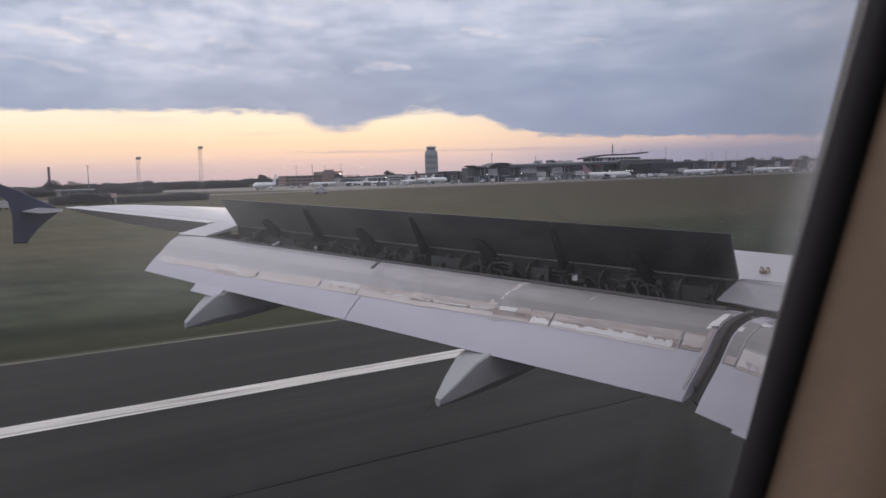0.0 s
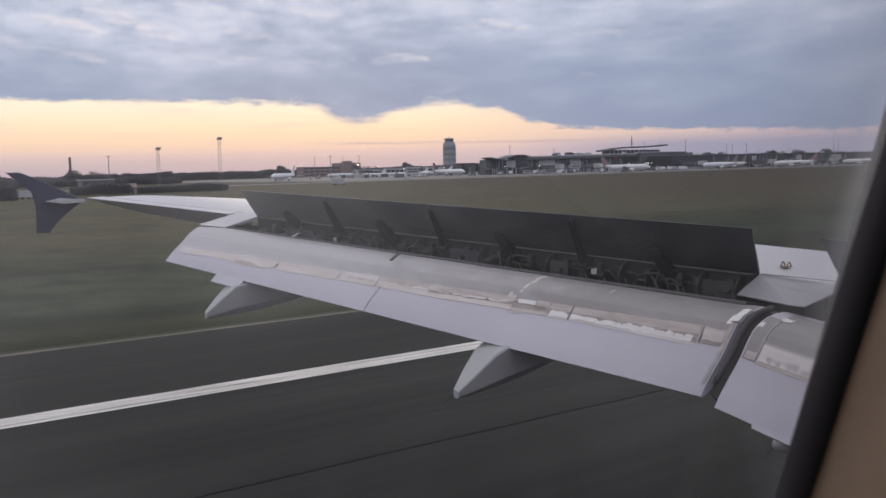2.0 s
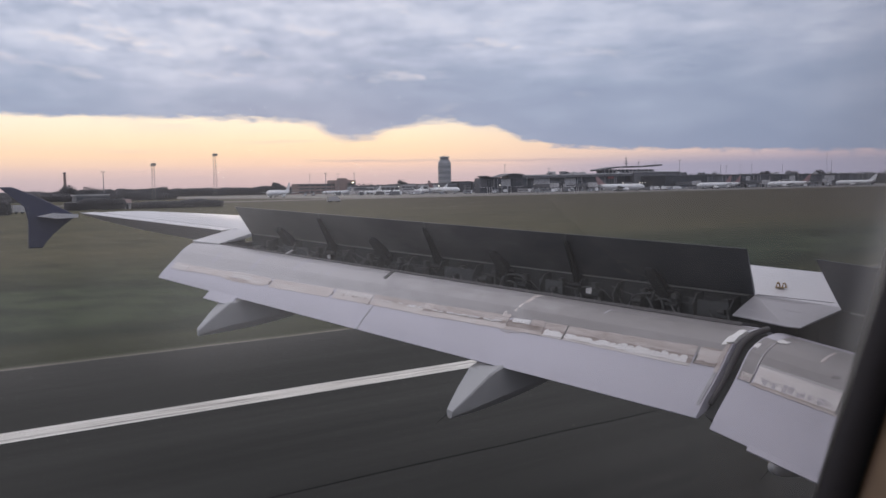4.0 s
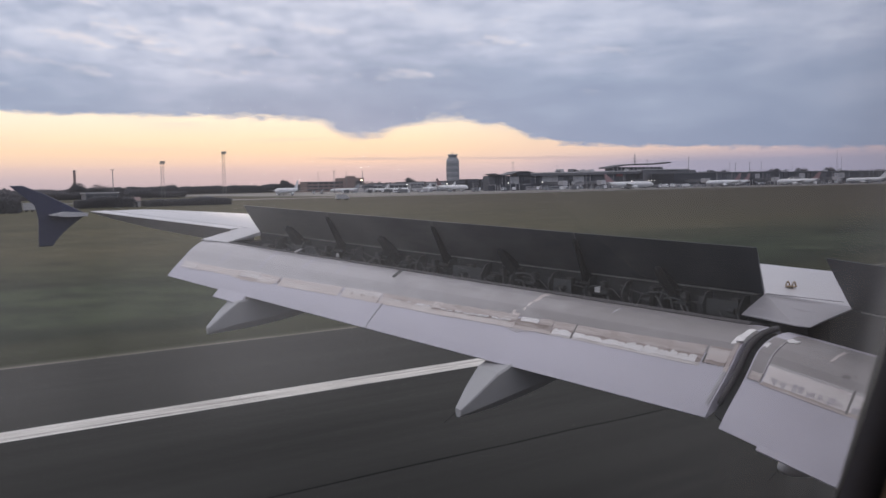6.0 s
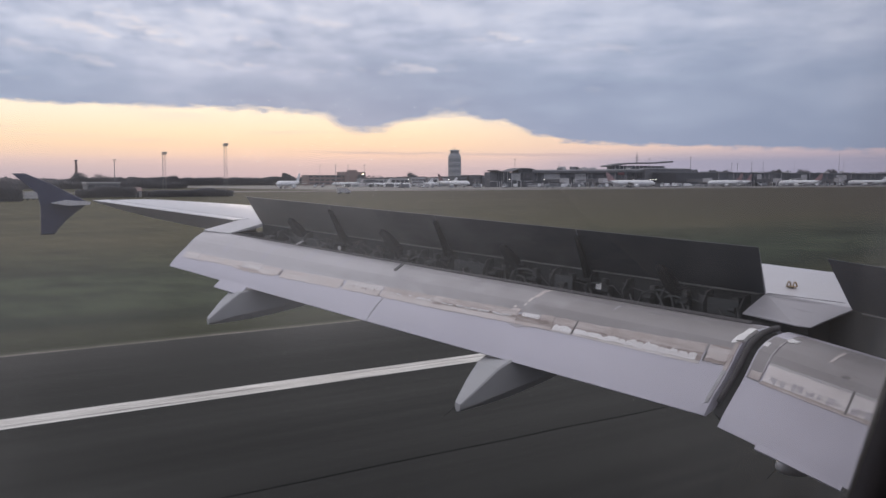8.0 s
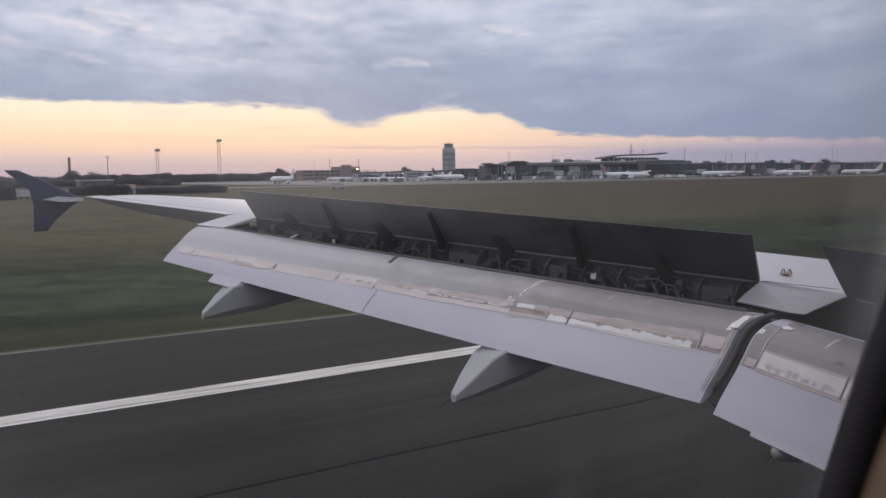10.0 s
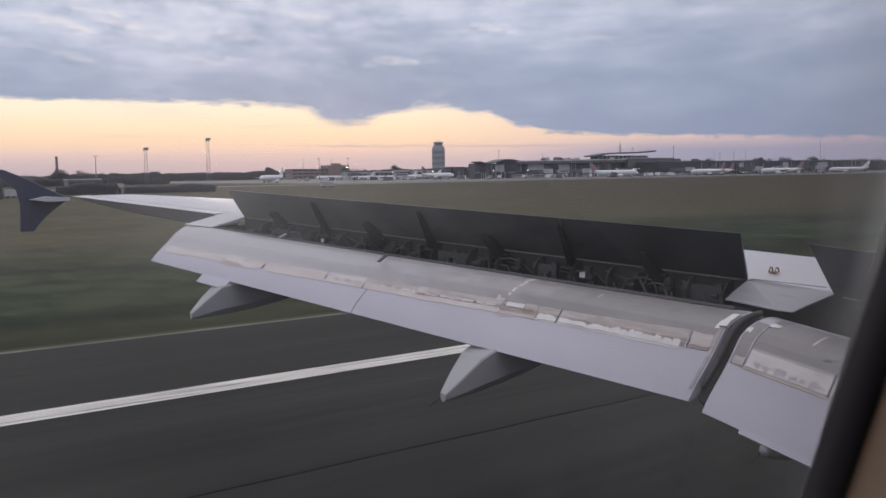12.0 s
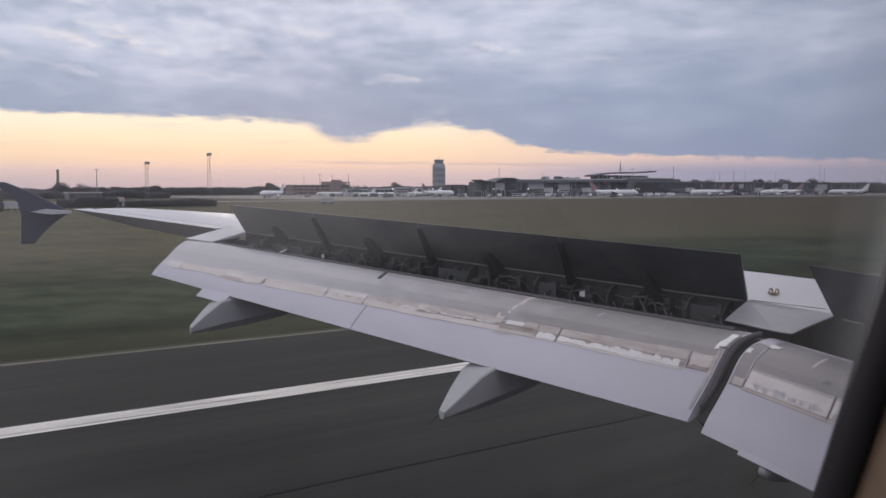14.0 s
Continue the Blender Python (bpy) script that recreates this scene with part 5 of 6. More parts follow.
def rect_ring(x0, x1, z0, z1, y, like):
    """Points on a rectangle that answer to those of a rounded ring: each arc's middle meets a corner."""
    out = []
    for arc in range(4):
        pts = like[9 * arc:9 * arc + 9]
        corner = ((x1, z1), (x0, z1), (x0, z0), (x1, z0))[arc]
        first, last = pts[0], pts[8]
        start = (corner[0], first.z) if arc % 2 == 0 else (first.x, corner[1])
        end = (last.x, corner[1]) if arc % 2 == 0 else (corner[0], last.z)
        for k in range(9):
            a, b, s = (start, corner, k / 4) if k <= 4 else (corner, end, (k - 4) / 4)
            px, pz = lerp(a[0], b[0], s), lerp(a[1], b[1], s)
            out.append(Vector((px, y - LEANING * (pz - ZW), pz)))
    return out


bm = bmesh.new()
far_in = rect_ring(-1.6, 1.9, 3.4, 5.7, YW - 0.096, r_lip)
far_out = rect_ring(-1.6, 1.9, 3.4, 5.7, YW + 0.014, r_lip)
loft(bm, [grown(r_lip, 0.008), far_in, far_out, grown(thicker(r_pane, 0.014), 0.028)], True, False)
structure(part("wall_window_side", bm, CABIN), "beige plastic cabin side wall", "wall")
structure(box_part("floor", -1.6, 1.9, -1.9, 2.1, 3.3, 3.4, CARPET), "dark carpeted cabin floor", "floor")
structure(box_part("ceiling", -1.6, 1.9, -1.9, 1.75, 5.7, 5.8, CABIN), "plain pale cabin ceiling", "ceiling")
structure(box_part("wall_aisle_side", -1.6, 1.9, -1.9, -1.8, 3.4, 5.7, CABIN), "plain beige cabin wall", "wall")
structure(box_part("wall_front", 1.9, 2.0, -1.9, 2.2, 3.3, 5.8, CABIN), "plain beige cabin wall", "wall")
structure(box_part("wall_back", -1.7, -1.6, -1.9, 2.2, 3.3, 5.8, CABIN), "plain beige cabin wall", "wall")

# unseen fuselage stand-ins, tall and dark to keep sky light off the wing
structure(box_part("wall_hull_aft", -14.0, -1.7, 1.80, 2.0, 1.9, 6.8, HULL), "unseen dark wall aft of the window, blocks sky light", "wall")
structure(box_part("wall_hull", 2.0, 11.0, 1.80, 2.0, 1.9, 6.8, HULL), "unseen dark wall beside the wing root, blocks sky light", "wall")

# ---------------------------------------------------------------- airport


def building(name, x0, x1, y0, y1, h, mat, label, category, roof_mat=None, bands=0, bays=0, band_mat=None, eave=0.6, gable=0.0):
    """A block with roof, and window bands or bays on the side that faces the runway."""
    ob = thing(name, ((x0 + x1) / 2, y0, 0), label, category)
    w, d = x1 - x0, y1 - y0
    box_part("wall", -w / 2, w / 2, 0, d, 0, h, mat, ob)
    bm = bmesh.new()
    if gable:
        ring = [(0 - eave, h), (d / 2, h + gable), (d + eave, h), (d + eave, h + 0.4), (d / 2, h + gable + 0.5), (-eave, h + 0.4)]
        loft(bm, [[(x, y, z) for y, z in ring] for x in (-w / 2 - eave, w / 2 + eave)])
    else:
        add_box(bm, -w / 2 - eave, w / 2 + eave, -eave, d + eave, h, h + 0.7)
    part("roof", bm, roof_mat or FAR_ROOF, ob)
    band_mat = band_mat or FAR_DARK
    for k in range(bands):
        z = h * (k + 0.45) / bands
        n_ = max(1, int(w / 9))
        for j in range(n_):
            xa = -w / 2 + w * (j + 0.12) / n_
            box_part("window", xa, xa + w / n_ * 0.76, -0.15, 0.1, z, z + h / bands * 0.42, band_mat, ob)
    for j in range(bays):
        xa = -w / 2 + w * (j + 0.1) / bays
        box_part("door", xa, xa + w / bays * 0.8, -0.2, 0.1, 0.1, h * 0.78, band_mat, ob)
    return ob


def far_box(owner, name, x0, x1, y0, y1, z0, z1, mat, label=""):
    p = owner.matrix_world.translation
    return box_part(name, x0 - p.x, x1 - p.x, y0 - p.y, y1 - p.y, z0 - p.z, z1 - p.z, mat, owner, label)


# control tower
tower = thing("control_tower", (548.8, 815, 0), "grey round airport control tower with paler bands", "control tower")


def disc(name, r0, r1, z0, z1, mat, owner, label="", sides=20):
    bm = bmesh.new()
    loft(bm, [[(r * math.cos(2 * math.pi * k / sides), r * math.sin(2 * math.pi * k / sides), z) for k in range(sides)] for r, z in ((r0, z0), (r1, z1))])
    return part(name, bm, mat, owner, label)


disc("shaft", 7.4, 7.4, 0, 33.5, TOWER_SKIN, tower)
for z in (13.5, 19.8, 26.2, 32.0):
    disc("pale_band", 7.6, 7.6, z, z + 1.5, TOWER_BAND, tower, "pale cladding band")
for z in (15.2, 21.5, 27.9):
    for k in range(20):
        a = 2 * math.pi * k / 20
        bm = bmesh.new()
        ca, sa = math.cos(a), math.sin(a)
        loft(bm, [[(7.45 * ca - s * sa * 0.75, 7.45 * sa + s * ca * 0.75, zz) for s in (-1, 1)] + [(7.2 * ca - s * sa * 0.75, 7.2 * sa + s * ca * 0.75, zz) for s in (1, -1)] for zz in (z, z + 3.2)])
        part("window", bm, TOWER_GLASS, tower)
disc("shoulder", 7.4, 6.4, 33.5, 36.6, TOWER_SKIN, tower)
disc("gallery", 5.4, 5.4, 36.6, 38.0, TOWER_SKIN, tower)
disc("cab_glass", 4.6, 5.2, 38.0, 40.4, TOWER_GLASS, tower, "dark glazed tower cab")
disc("cab_roof", 6.2, 5.8, 40.4, 41.5, TOWER_BAND, tower, "pale flat cab roof")
bm = bmesh.new()
add_tube(bm, [(0, 0, 41.2), (0, 0, 45.0)], [0.35, 0.15], 6)
add_tube(bm, [(-1.6, 0.5, 41.2), (-1.6, 0.5, 43.0)], 0.15, 5)
part("antenna", bm, POLE, tower)

# brick block with a lit lamp
brick = building("brick_building", 539, 604, 1200, 1225, 15.0, FAR_BRICK, "low red-brown brick building with flat roof", "building", bands=3)
far_box(brick, "taller_block", 600, 637, 1199, 1226, 0, 21.0, FAR_BRICK)
far_box(brick, "roof_hut", 612, 624, 1203, 1215, 21.0, 24.0, FAR_BRICK)
far_box(brick, "lamp", 630.8, 633.4, 1197, 1198.8, 15.5, 17.8, LAMP_WARM, "bright warm lamp on the wall")

# terminal
def hollow_front(owner, x0, x1, y, z0, z1, seed, pale=()):
    """Glazed bays, panels, doors and columns of unequal width on the apron side, in two storeys."""
    rnd_ = random.Random(seed)
    tones = (FAR_DARK, FAR_DARK, FACADE_BLUE, FAR_MID, FAR_GREY, FAR_ROOF)
    x = x0
    while x < x1 - 1:
        w = min(rnd_.choice((2.4, 3.2, 4.0, 5.5, 7.0)), x1 - x)
        mid = lerp(z0, z1, rnd_.uniform(0.40, 0.50))
        if any(a <= x + w / 2 <= b for a, b in pale):
            far_box(owner, "panel", x, x + w, y - 0.5, y, mid, z1 - 0.6, FAR_WHITE)
        else:
            split_ = rnd_.random() < 0.45
            far_box(owner, "window", x + 0.2, x + w - 0.2, y - 0.2, y, mid, lerp(mid, z1, 0.5) - 0.2 if split_ else z1 - rnd_.uniform(0.4, 1.6), rnd_.choice(tones))
            if split_:
                far_box(owner, "window", x + 0.2, x + w - 0.2, y - 0.2, y, lerp(mid, z1, 0.5) + 0.2, z1 - 0.4, rnd_.choice(tones))
        if rnd_.random() < 0.8:
            far_box(owner, "door", x + 0.3, x + w - 0.3, y - 0.25, y, z0, lerp(z0, z1, rnd_.uniform(0.22, 0.40)), rnd_.choice(tones))
        if rnd_.random() < 0.5:
            far_box(owner, "column", x - 0.3, x + 0.3, y - 1.6, y - 1.0, z0, mid, FAR_WHITE)
        if rnd_.random() < 0.25:
            far_box(owner, "canopy", x, x + w, y - 2.6, y, mid - 0.5, mid - 0.1, rnd_.choice((FAR_WHITE, FAR_ROOF)))
        far_box(owner, "mullion", x - 0.2, x + 0.2, y - 0.5, y, mid, z1, rnd_.choice((FAR_GREY, FAR_MID, FAR_WHITE)))
        x += w


def wavy_roof(name, profile, y0, y1, thick, mat, owner):
    """A roof sheet along x; profile gives x and height."""
    p = owner.matrix_world.translation
    bm = bmesh.new()
    ring = [(x, z) for x, z in profile] + [(x, z - thick) for x, z in profile[::-1]]
    loft(bm, [[(x - p.x, y - p.y, z) for x, z in ring] for y in (y0, y1)])
    return part(name, bm, mat, owner)


gable_ = thing("terminal_wing", (468, 600, 0), "dark glazed terminal wing under a swept dark roof", "terminal")
far_box(gable_, "wall", 441, 489, 600, 608, 0, 13.2, FACADE_BLUE)
wavy_roof("swept_roof", [(444.5, 15.2), (448, 14.3), (452, 13.9), (457, 14.1), (462, 14.8), (467.5, 16.2), (471, 16.9)], 594, 609, 0.9, FAR_ROOF, gable_)
far_box(gable_, "roof_block", 471, 487, 598, 607, 13.2, 16.2, FAR_DARK)
wavy_roof("block_roof", [(470, 16.5), (474, 17.1), (483, 16.9), (488.5, 15.9)], 596, 608, 0.7, FAR_ROOF, gable_)
hollow_front(gable_, 441, 489, 600, 0.03, 12.6, 5, ((462.5, 472.5),))
front = thing("terminal_hall", (590, 606, 0), "long grey terminal hall with pale roof edge and dark bays", "terminal")
far_box(front, "wall", 489.5, 690, 606, 614, 0, 14.4, FACADE_BLUE)
wavy_roof("roof", [(489, 15.6), (540, 16.2), (600, 16.9), (640, 17.2)], 601.5, 615, 1.0, FAR_WHITE, front)
wavy_roof("fascia", [(489, 14.6), (540, 15.1), (600, 15.7), (640, 16.0)], 602, 606, 2.0, FAR_GREY, front)
hollow_front(front, 490, 632, 606, 0.03, 13.0, 8, ((509, 524), (545, 556)))
far_box(front, "red_sign", 601, 609, 604.6, 605.6, 11.5, 15.0, SIGN_RED, "dull red sign panel")
# the paler gate block beside the hall
gate = thing("terminal_gate_block", (660, 600, 0), "pale grey terminal block with black openings", "terminal")
far_box(gate, "wall", 633, 700, 600, 605.9, 0, 17.4, FAR_GREY)
far_box(gate, "roof", 632, 701, 599, 606.5, 17.4, 18.2, FAR_WHITE)
for xa, xb, za, zb in ((646, 661, 7.0, 14.2), (666, 674, 7.0, 13.6), (679, 686, 8.0, 13.6)):
    far_box(gate, "window", xa, xb, 599.7, 600, za, zb, RUBBER)
    far_box(gate, "window_frame", xa - 0.5, xa, 599.4, 600, za, zb, FAR_WHITE)
    far_box(gate, "sill", xa - 0.6, xb + 0.6, 599.2, 600, za - 0.6, za, FAR_WHITE)
for k in range(9):
    far_box(gate, "door", 636 + 7 * k, 641 + 7 * k, 599.6, 600, 0.03, 4.2, FAR_DARK if k % 3 else FAR_ROOF)
far_box(gate, "ledge", 632.5, 700.5, 598.6, 600, 5.0, 5.8, FAR_WHITE)
high = thing("terminal_upper_hall", (752, 722, 0), "raised terminal hall under a dark roof that sweeps upward", "terminal")
far_box(high, "wall", 708, 796, 722, 731, 0, 23.6, FAR_GREY)
far_box(high, "window", 712, 792, 721.6, 722, 18.5, 22.6, FACADE_BLUE)
wavy_roof("swept_roof", [(700, 23.4), (712, 25.0), (726, 26.6), (745, 27.4), (770, 27.7), (790, 28.6), (805, 29.8)], 717, 733, 1.6, FAR_ROOF, high)
for x in np.linspace(712, 792, 13):
    far_box(high, "mullion", x - 0.4, x + 0.4, 721, 722, 17.5, 23.6, FAR_WHITE)
bm = bmesh.new()
add_tube(bm, [(-4, 0, 27), (-4, 0, 41)], [0.7, 0.2], 6)
for z, w in ((30.5, 3.6), (33.5, 2.8), (36.5, 1.8)):
    add_bar(bm, (-4 - w, 0, z), (-4 + w, 0, z), 0.4, 0.6)
part("antenna_mast", bm, POLE, high)
bm = bmesh.new()
add_tube(bm, [(46, 0, 28), (46, 0, 34)], [0.35, 0.2], 5)
part("antenna_mast", bm, POLE, high)
pier = building("terminal_pier", 640, 1010, 566, 596, 13.2, FAR_DARK, "long low glazed terminal pier", "terminal", roof_mat=FAR_GREY)
hollow_front(pier, 702, 1005, 566, 0.03, 12.6, 12, ((760, 772), (842, 850), (905, 925)))
barrier = thing("apron_barrier", (664, 548, 0.03), "low white barrier standing on the apron", "barrier")
for k in range(6):
    box_part("board", -17 + 5.7 * k, -11.6 + 5.7 * k, -0.4, 0.4, 0.2, 2.3, FAR_WHITE, barrier)
box_part("foot", -17, 17.2, -0.6, 0.6, 0.0, 0.2, FAR_GREY, barrier)

low_walls = ((430, 452, 8.2, FAR_WHITE), (456, 478, 9.0, FAR_WHITE), (482, 500, 10.0, FAR_WHITE), (503, 530, 9.4, FAR_WHITE), (540, 556, 10.5, FAR_GREY), (559, 575, 12.0, FACADE_BLUE), (578, 606, 11.5, FAR_GREY))
for x0, x1, h, m_ in low_walls:
    building("service_building", x0, x1, 800, 830, h, m_, "low pale airport service building", "building", bays=4)


def jet_bridge(x, y, length):
    ob = thing("jet_bridge", (x, y, 0), "grey boarding bridge on a wheeled column", "jet bridge", "boarding bridges")
    box_part("tunnel", -1.8, 1.8, -length, 0, 4.2, 7.2, FAR_GREY, ob)
    box_part("rotunda", -3, 3, -length - 4, -length + 2, 3.8, 7.8, FAR_WHITE, ob)
    box_part("column", -0.8, 0.8, -length * 0.7, -length * 0.7 + 1.4, 0.03, 4.2, POLE, ob)
    return ob


for x, y, l in ((505, 602, 26), (548, 602, 30), (655, 566, 24), (760, 566, 26), (870, 566, 24)):
    jet_bridge(x, y, l)


def airliner(x, y, heading, tail_mat, label, size=1.0):
    """A parked twin jet; its nose points along +x before it is turned."""
    ob = thing("airliner", (x, y, 0), label, "airplane", "parked airliners", heading)
    r = 2.0
    bm = bmesh.new()
    prof = [(18.8, 0.12, 3.1), (18.2, 0.9, 3.3), (16.8, 1.6, 3.6), (14.5, 2.0, 3.8), (-9, 2.0, 3.8), (-13, 1.5, 4.2), (-16.5, 0.8, 4.7), (-18.6, 0.25, 5.0)]
    loft(bm, [[(px * size, rr * math.cos(2 * math.pi * k / 14) * size, (cz + rr * math.sin(2 * math.pi * k / 14)) * size) for k in range(14)] for px, rr, cz in prof])
    part("fuselage", bm, PLANE_WHITE, ob, "", True)
    for s in (-1, 1):
        bm = bmesh.new()
        root = [(4.2, 1.4 * s, 2.7), (0.8, 1.4 * s, 3.1), (-2.2, 1.4 * s, 2.75), (0.8, 1.4 * s, 2.4)]
        end = [(-4.2, 17 * s, 4.25), (-5, 17 * s, 4.32), (-5.7, 17 * s, 4.25), (-5, 17 * s, 4.18)]
        loft(bm, [[tuple(c * size for c in p) for p in ring] for ring in (root, end)])
        part("wing", bm, PLANE_GREY, ob)
        bm = bmesh.new()
        loft(bm, [[(px * size, (5.75 * s + rr * math.cos(2 * math.pi * k / 10)) * size, (1.75 + rr * math.sin(2 * math.pi * k / 10)) * size) for k in range(10)] for px, rr in ((5.2, 0.95), (4.2, 1.1), (2.2, 1.0), (0.6, 0.6))])
        part("engine", bm, PLANE_WHITE, ob)
        bm = bmesh.new()
        loft(bm, [[tuple(c * size for c in p) for p in ring] for ring in ([(-14, 0.6 * s, 4.9), (-16, 0.6 * s, 5.05), (-17.6, 0.6 * s, 4.9), (-16, 0.6 * s, 4.8)], [(-17.2, 6.2 * s, 5.5), (-18, 6.2 * s, 5.55), (-18.6, 6.2 * s, 5.5), (-18, 6.2 * s, 5.45)])])
        part("tailplane", bm, PLANE_GREY, ob)
    bm = bmesh.new()
    loft(bm, [[tuple(c * size for c in p) for p in ring] for ring in ([(-11.5, 0, 5.6), (-15, 0.25, 5.6), (-17.6, 0, 5.4), (-15, -0.25, 5.6)], [(-17.2, 0, 11.6), (-18.3, 0.1, 11.7), (-19.3, 0, 11.6), (-18.3, -0.1, 11.7)])])
    part("fin", bm, tail_mat, ob)
    for px, py in ((12.6, 0), (-0.8, 3.6), (-0.8, -3.6)):
        bm = bmesh.new()
        add_tube(bm, [(px * size, py * size, 2.3 * size), (px * size, py * size, 0.6 * size)], 0.15, 6)
        add_tube(bm, [(px * size, (py - 0.45) * size, 0.58 * size), (px * size, (py + 0.45) * size, 0.58 * size)], 0.55 * size, 10)
        part("wheel_leg", bm, RUBBER, ob)
    return ob


airliner(480, 470, -35, PLANE_RED, "white parked twin-jet airliner with a red fin")
airliner(617, 490, 168, PLANE_RED, "white parked twin-jet airliner with a red fin")
airliner(674, 522, 172, PLANE_RED, "white parked twin-jet airliner with a red fin")
airliner(714, 482, 124, PLANE_RED, "white parked twin-jet airliner with a red fin")
airliner(827, 482, 122, PLANE_WHITE, "all-white parked twin-jet airliner")
airliner(253, 600, -140, PLANE_WHITE, "all-white parked twin-jet airliner")
airliner(404, 602, -78, FIN_DARK, "white parked twin-jet airliner with a dark brown fin")
airliner(470, 720, 150, PLANE_WHITE, "all-white parked twin-jet airliner", 0.8)
airliner(392, 780, 150, PLANE_GREY, "white parked twin-jet airliner with a grey fin", 0.8)
airliner(407, 738, 118, PLANE_WHITE, "all-white parked twin-jet airliner", 0.7)
airliner(431, 744, -20, PLANE_GREY, "white parked twin-jet airliner with a grey fin", 0.7)
airliner(455, 740, 160, PLANE_WHITE, "all-white parked twin-jet airliner", 0.75)


def light_mast(x, y, h, lattice, label):
    ob = thing("light_mast", (x, y, 0), label, "light mast", "apron light masts")
    if lattice:
        bm = bmesh.new()
        corners = [(-1, -1), (1, -1), (1, 1), (-1, 1)]
        wide = lambda z: lerp(1.0, 0.6, z / h)
        for a, b in corners:
            add_tube(bm, [(a * wide(0), b * wide(0), 0), (a * wide(h), b * wide(h), h)], 0.065, 4)
        zs = np.arange(0, h - 2, 2.2)
        for i, z in enumerate(zs):
            for k in range(4):
                (a, b), (c, d) = corners[k], corners[(k + 1) % 4]
                z2 = z + 2.2
                p, q = ((a, b), (c, d)) if i % 2 else ((c, d), (a, b))
                add_bar(bm, (p[0] * wide(z), p[1] * wide(z), z), (q[0] * wide(z2), q[1] * wide(z2), z2), 0.04, 0.04)
        part("lattice", bm, POLE, ob)
        box_part("platform", -1.3, 1.3, -1.3, 1.3, h - 0.4, h, POLE, ob)
    else:
        bm = bmesh.new()
        add_tube(bm, [(0, 0, 0), (0, 0, h)], [0.45, 0.22], 6)
        part("pole", bm, POLE, ob)
    for k in range(4 if lattice else 2):
        xx = (k - 1.5) * 0.75 if lattice else (k - 0.5) * 1.9
        box_part("lamp_head", xx - 0.3, xx + 0.3, -1.5 if lattice else -0.6, -0.9 if lattice else 0.3, h + 0.1 if lattice else h - 0.4, h + 1.2 if lattice else h + 0.4, POLE, ob)
    return ob


for x, y, h in ((172.4, 506, 27), (139.4, 520, 21.6)):
    light_mast(x, y, h, True, "grey lattice floodlight mast")
for x, y, h in ((136.6, 640, 21), (625.3, 800, 31.5), (694, 800, 27.5), (817, 700, 34), (1022, 800, 31), (1094, 800, 32.5), (1289, 800, 50), (1170, 800, 33.5), (511.6, 1100, 28.5), (556, 1100, 29),
                (655, 640, 24), (905, 700, 27), (960, 720, 29), (380, 780, 22), (455, 860, 24), (735, 690, 31), (1400, 860, 42)):
    light_mast(x, y, h, False, "slim grey apron light pole")

# chimney and hangars on the far side
chimney = thing("chimney", (205, 1180, 0), "slender dark brick chimney", "chimney")
bm = bmesh.new()
add_tube(bm, [(0, 0, 0), (0, 0, 33)], [2.2, 1.5], 12)
part("stack", bm, FAR_BRICK, chimney)
bm = bmesh.new()
add_tube(bm, [(0, 0, 33), (0, 0, 34.2)], 1.9, 12)
part("rim", bm, FAR_ROOF, chimney)
for x0, x1, y0, h, g in ((-250, -185, 330, 9, 2.2), (-178, -140, 345, 8, 2.0), (-120, -60, 420, 10, 2.4), (-40, 10, 470, 9, 2.0)):
    building("hangar", x0, x1, y0, y0 + 40, h, FAR_WHITE, "pale sheet-metal hangar with a low roof and dark doors", "hangar", FAR_GREY, bays=5, gable=g)
building("store_building", 92, 109, 500, 512, 4.2, FAR_GREY, "low grey store building with a pale roof edge", "building", FAR_WHITE, bays=4)


def garden_hut(x, y, w, h):
    """A small white hut with a red pitched roof."""
    ob = thing("hut", (x, y, 0), "small white hut with a dull red pitched roof", "hut")
    box_part("wall", -w / 2, w / 2, -1.2, 1.2, 0, h * 0.62, FAR_WHITE, ob)
    bm = bmesh.new()
    loft(bm, [[(x_, -1.5, h * 0.6), (x_, 0, h), (x_, 1.5, h * 0.6)] for x_ in (-w / 2 - 0.2, w / 2 + 0.2)])
    part("roof", bm, FAR_BRICK, ob)
    box_part("door", -0.4, 0.4, -1.26, -1.15, 0.05, h * 0.5, FAR_DARK, ob)
    return ob


garden_hut(64.9, 275, 2.5, 3.1)


def service_van(x, y, turned):
    van = thing("service_van", (x, y, 0), "small white service van at the field's edge", "van", "service vans", turned)
    bm = bmesh.new()
    loft(bm, [[(x_, y_, z_) for x_, z_ in ((-2.6, 0.5), (2.6, 0.5), (2.6, 1.2), (1.7, 1.4), (1.2, 2.3), (-2.6, 2.3))] for y_ in (-0.95, 0.95)])
    part("body", bm, FAR_WHITE, van)
    for x_ in (-1.7, 1.7):
        for y_ in (-0.85, 0.85):
            bm = bmesh.new()
            add_tube(bm, [(x_, y_ - 0.12, 0.36), (x_, y_ + 0.12, 0.36)], 0.36, 10)
            part("wheel", bm, RUBBER, van)
    box_part("windscreen", 1.35, 1.6, -0.8, 0.8, 1.45, 2.05, FAR_DARK, van)


service_van(149, 300, 0)
service_van(30.4, 240, 35)


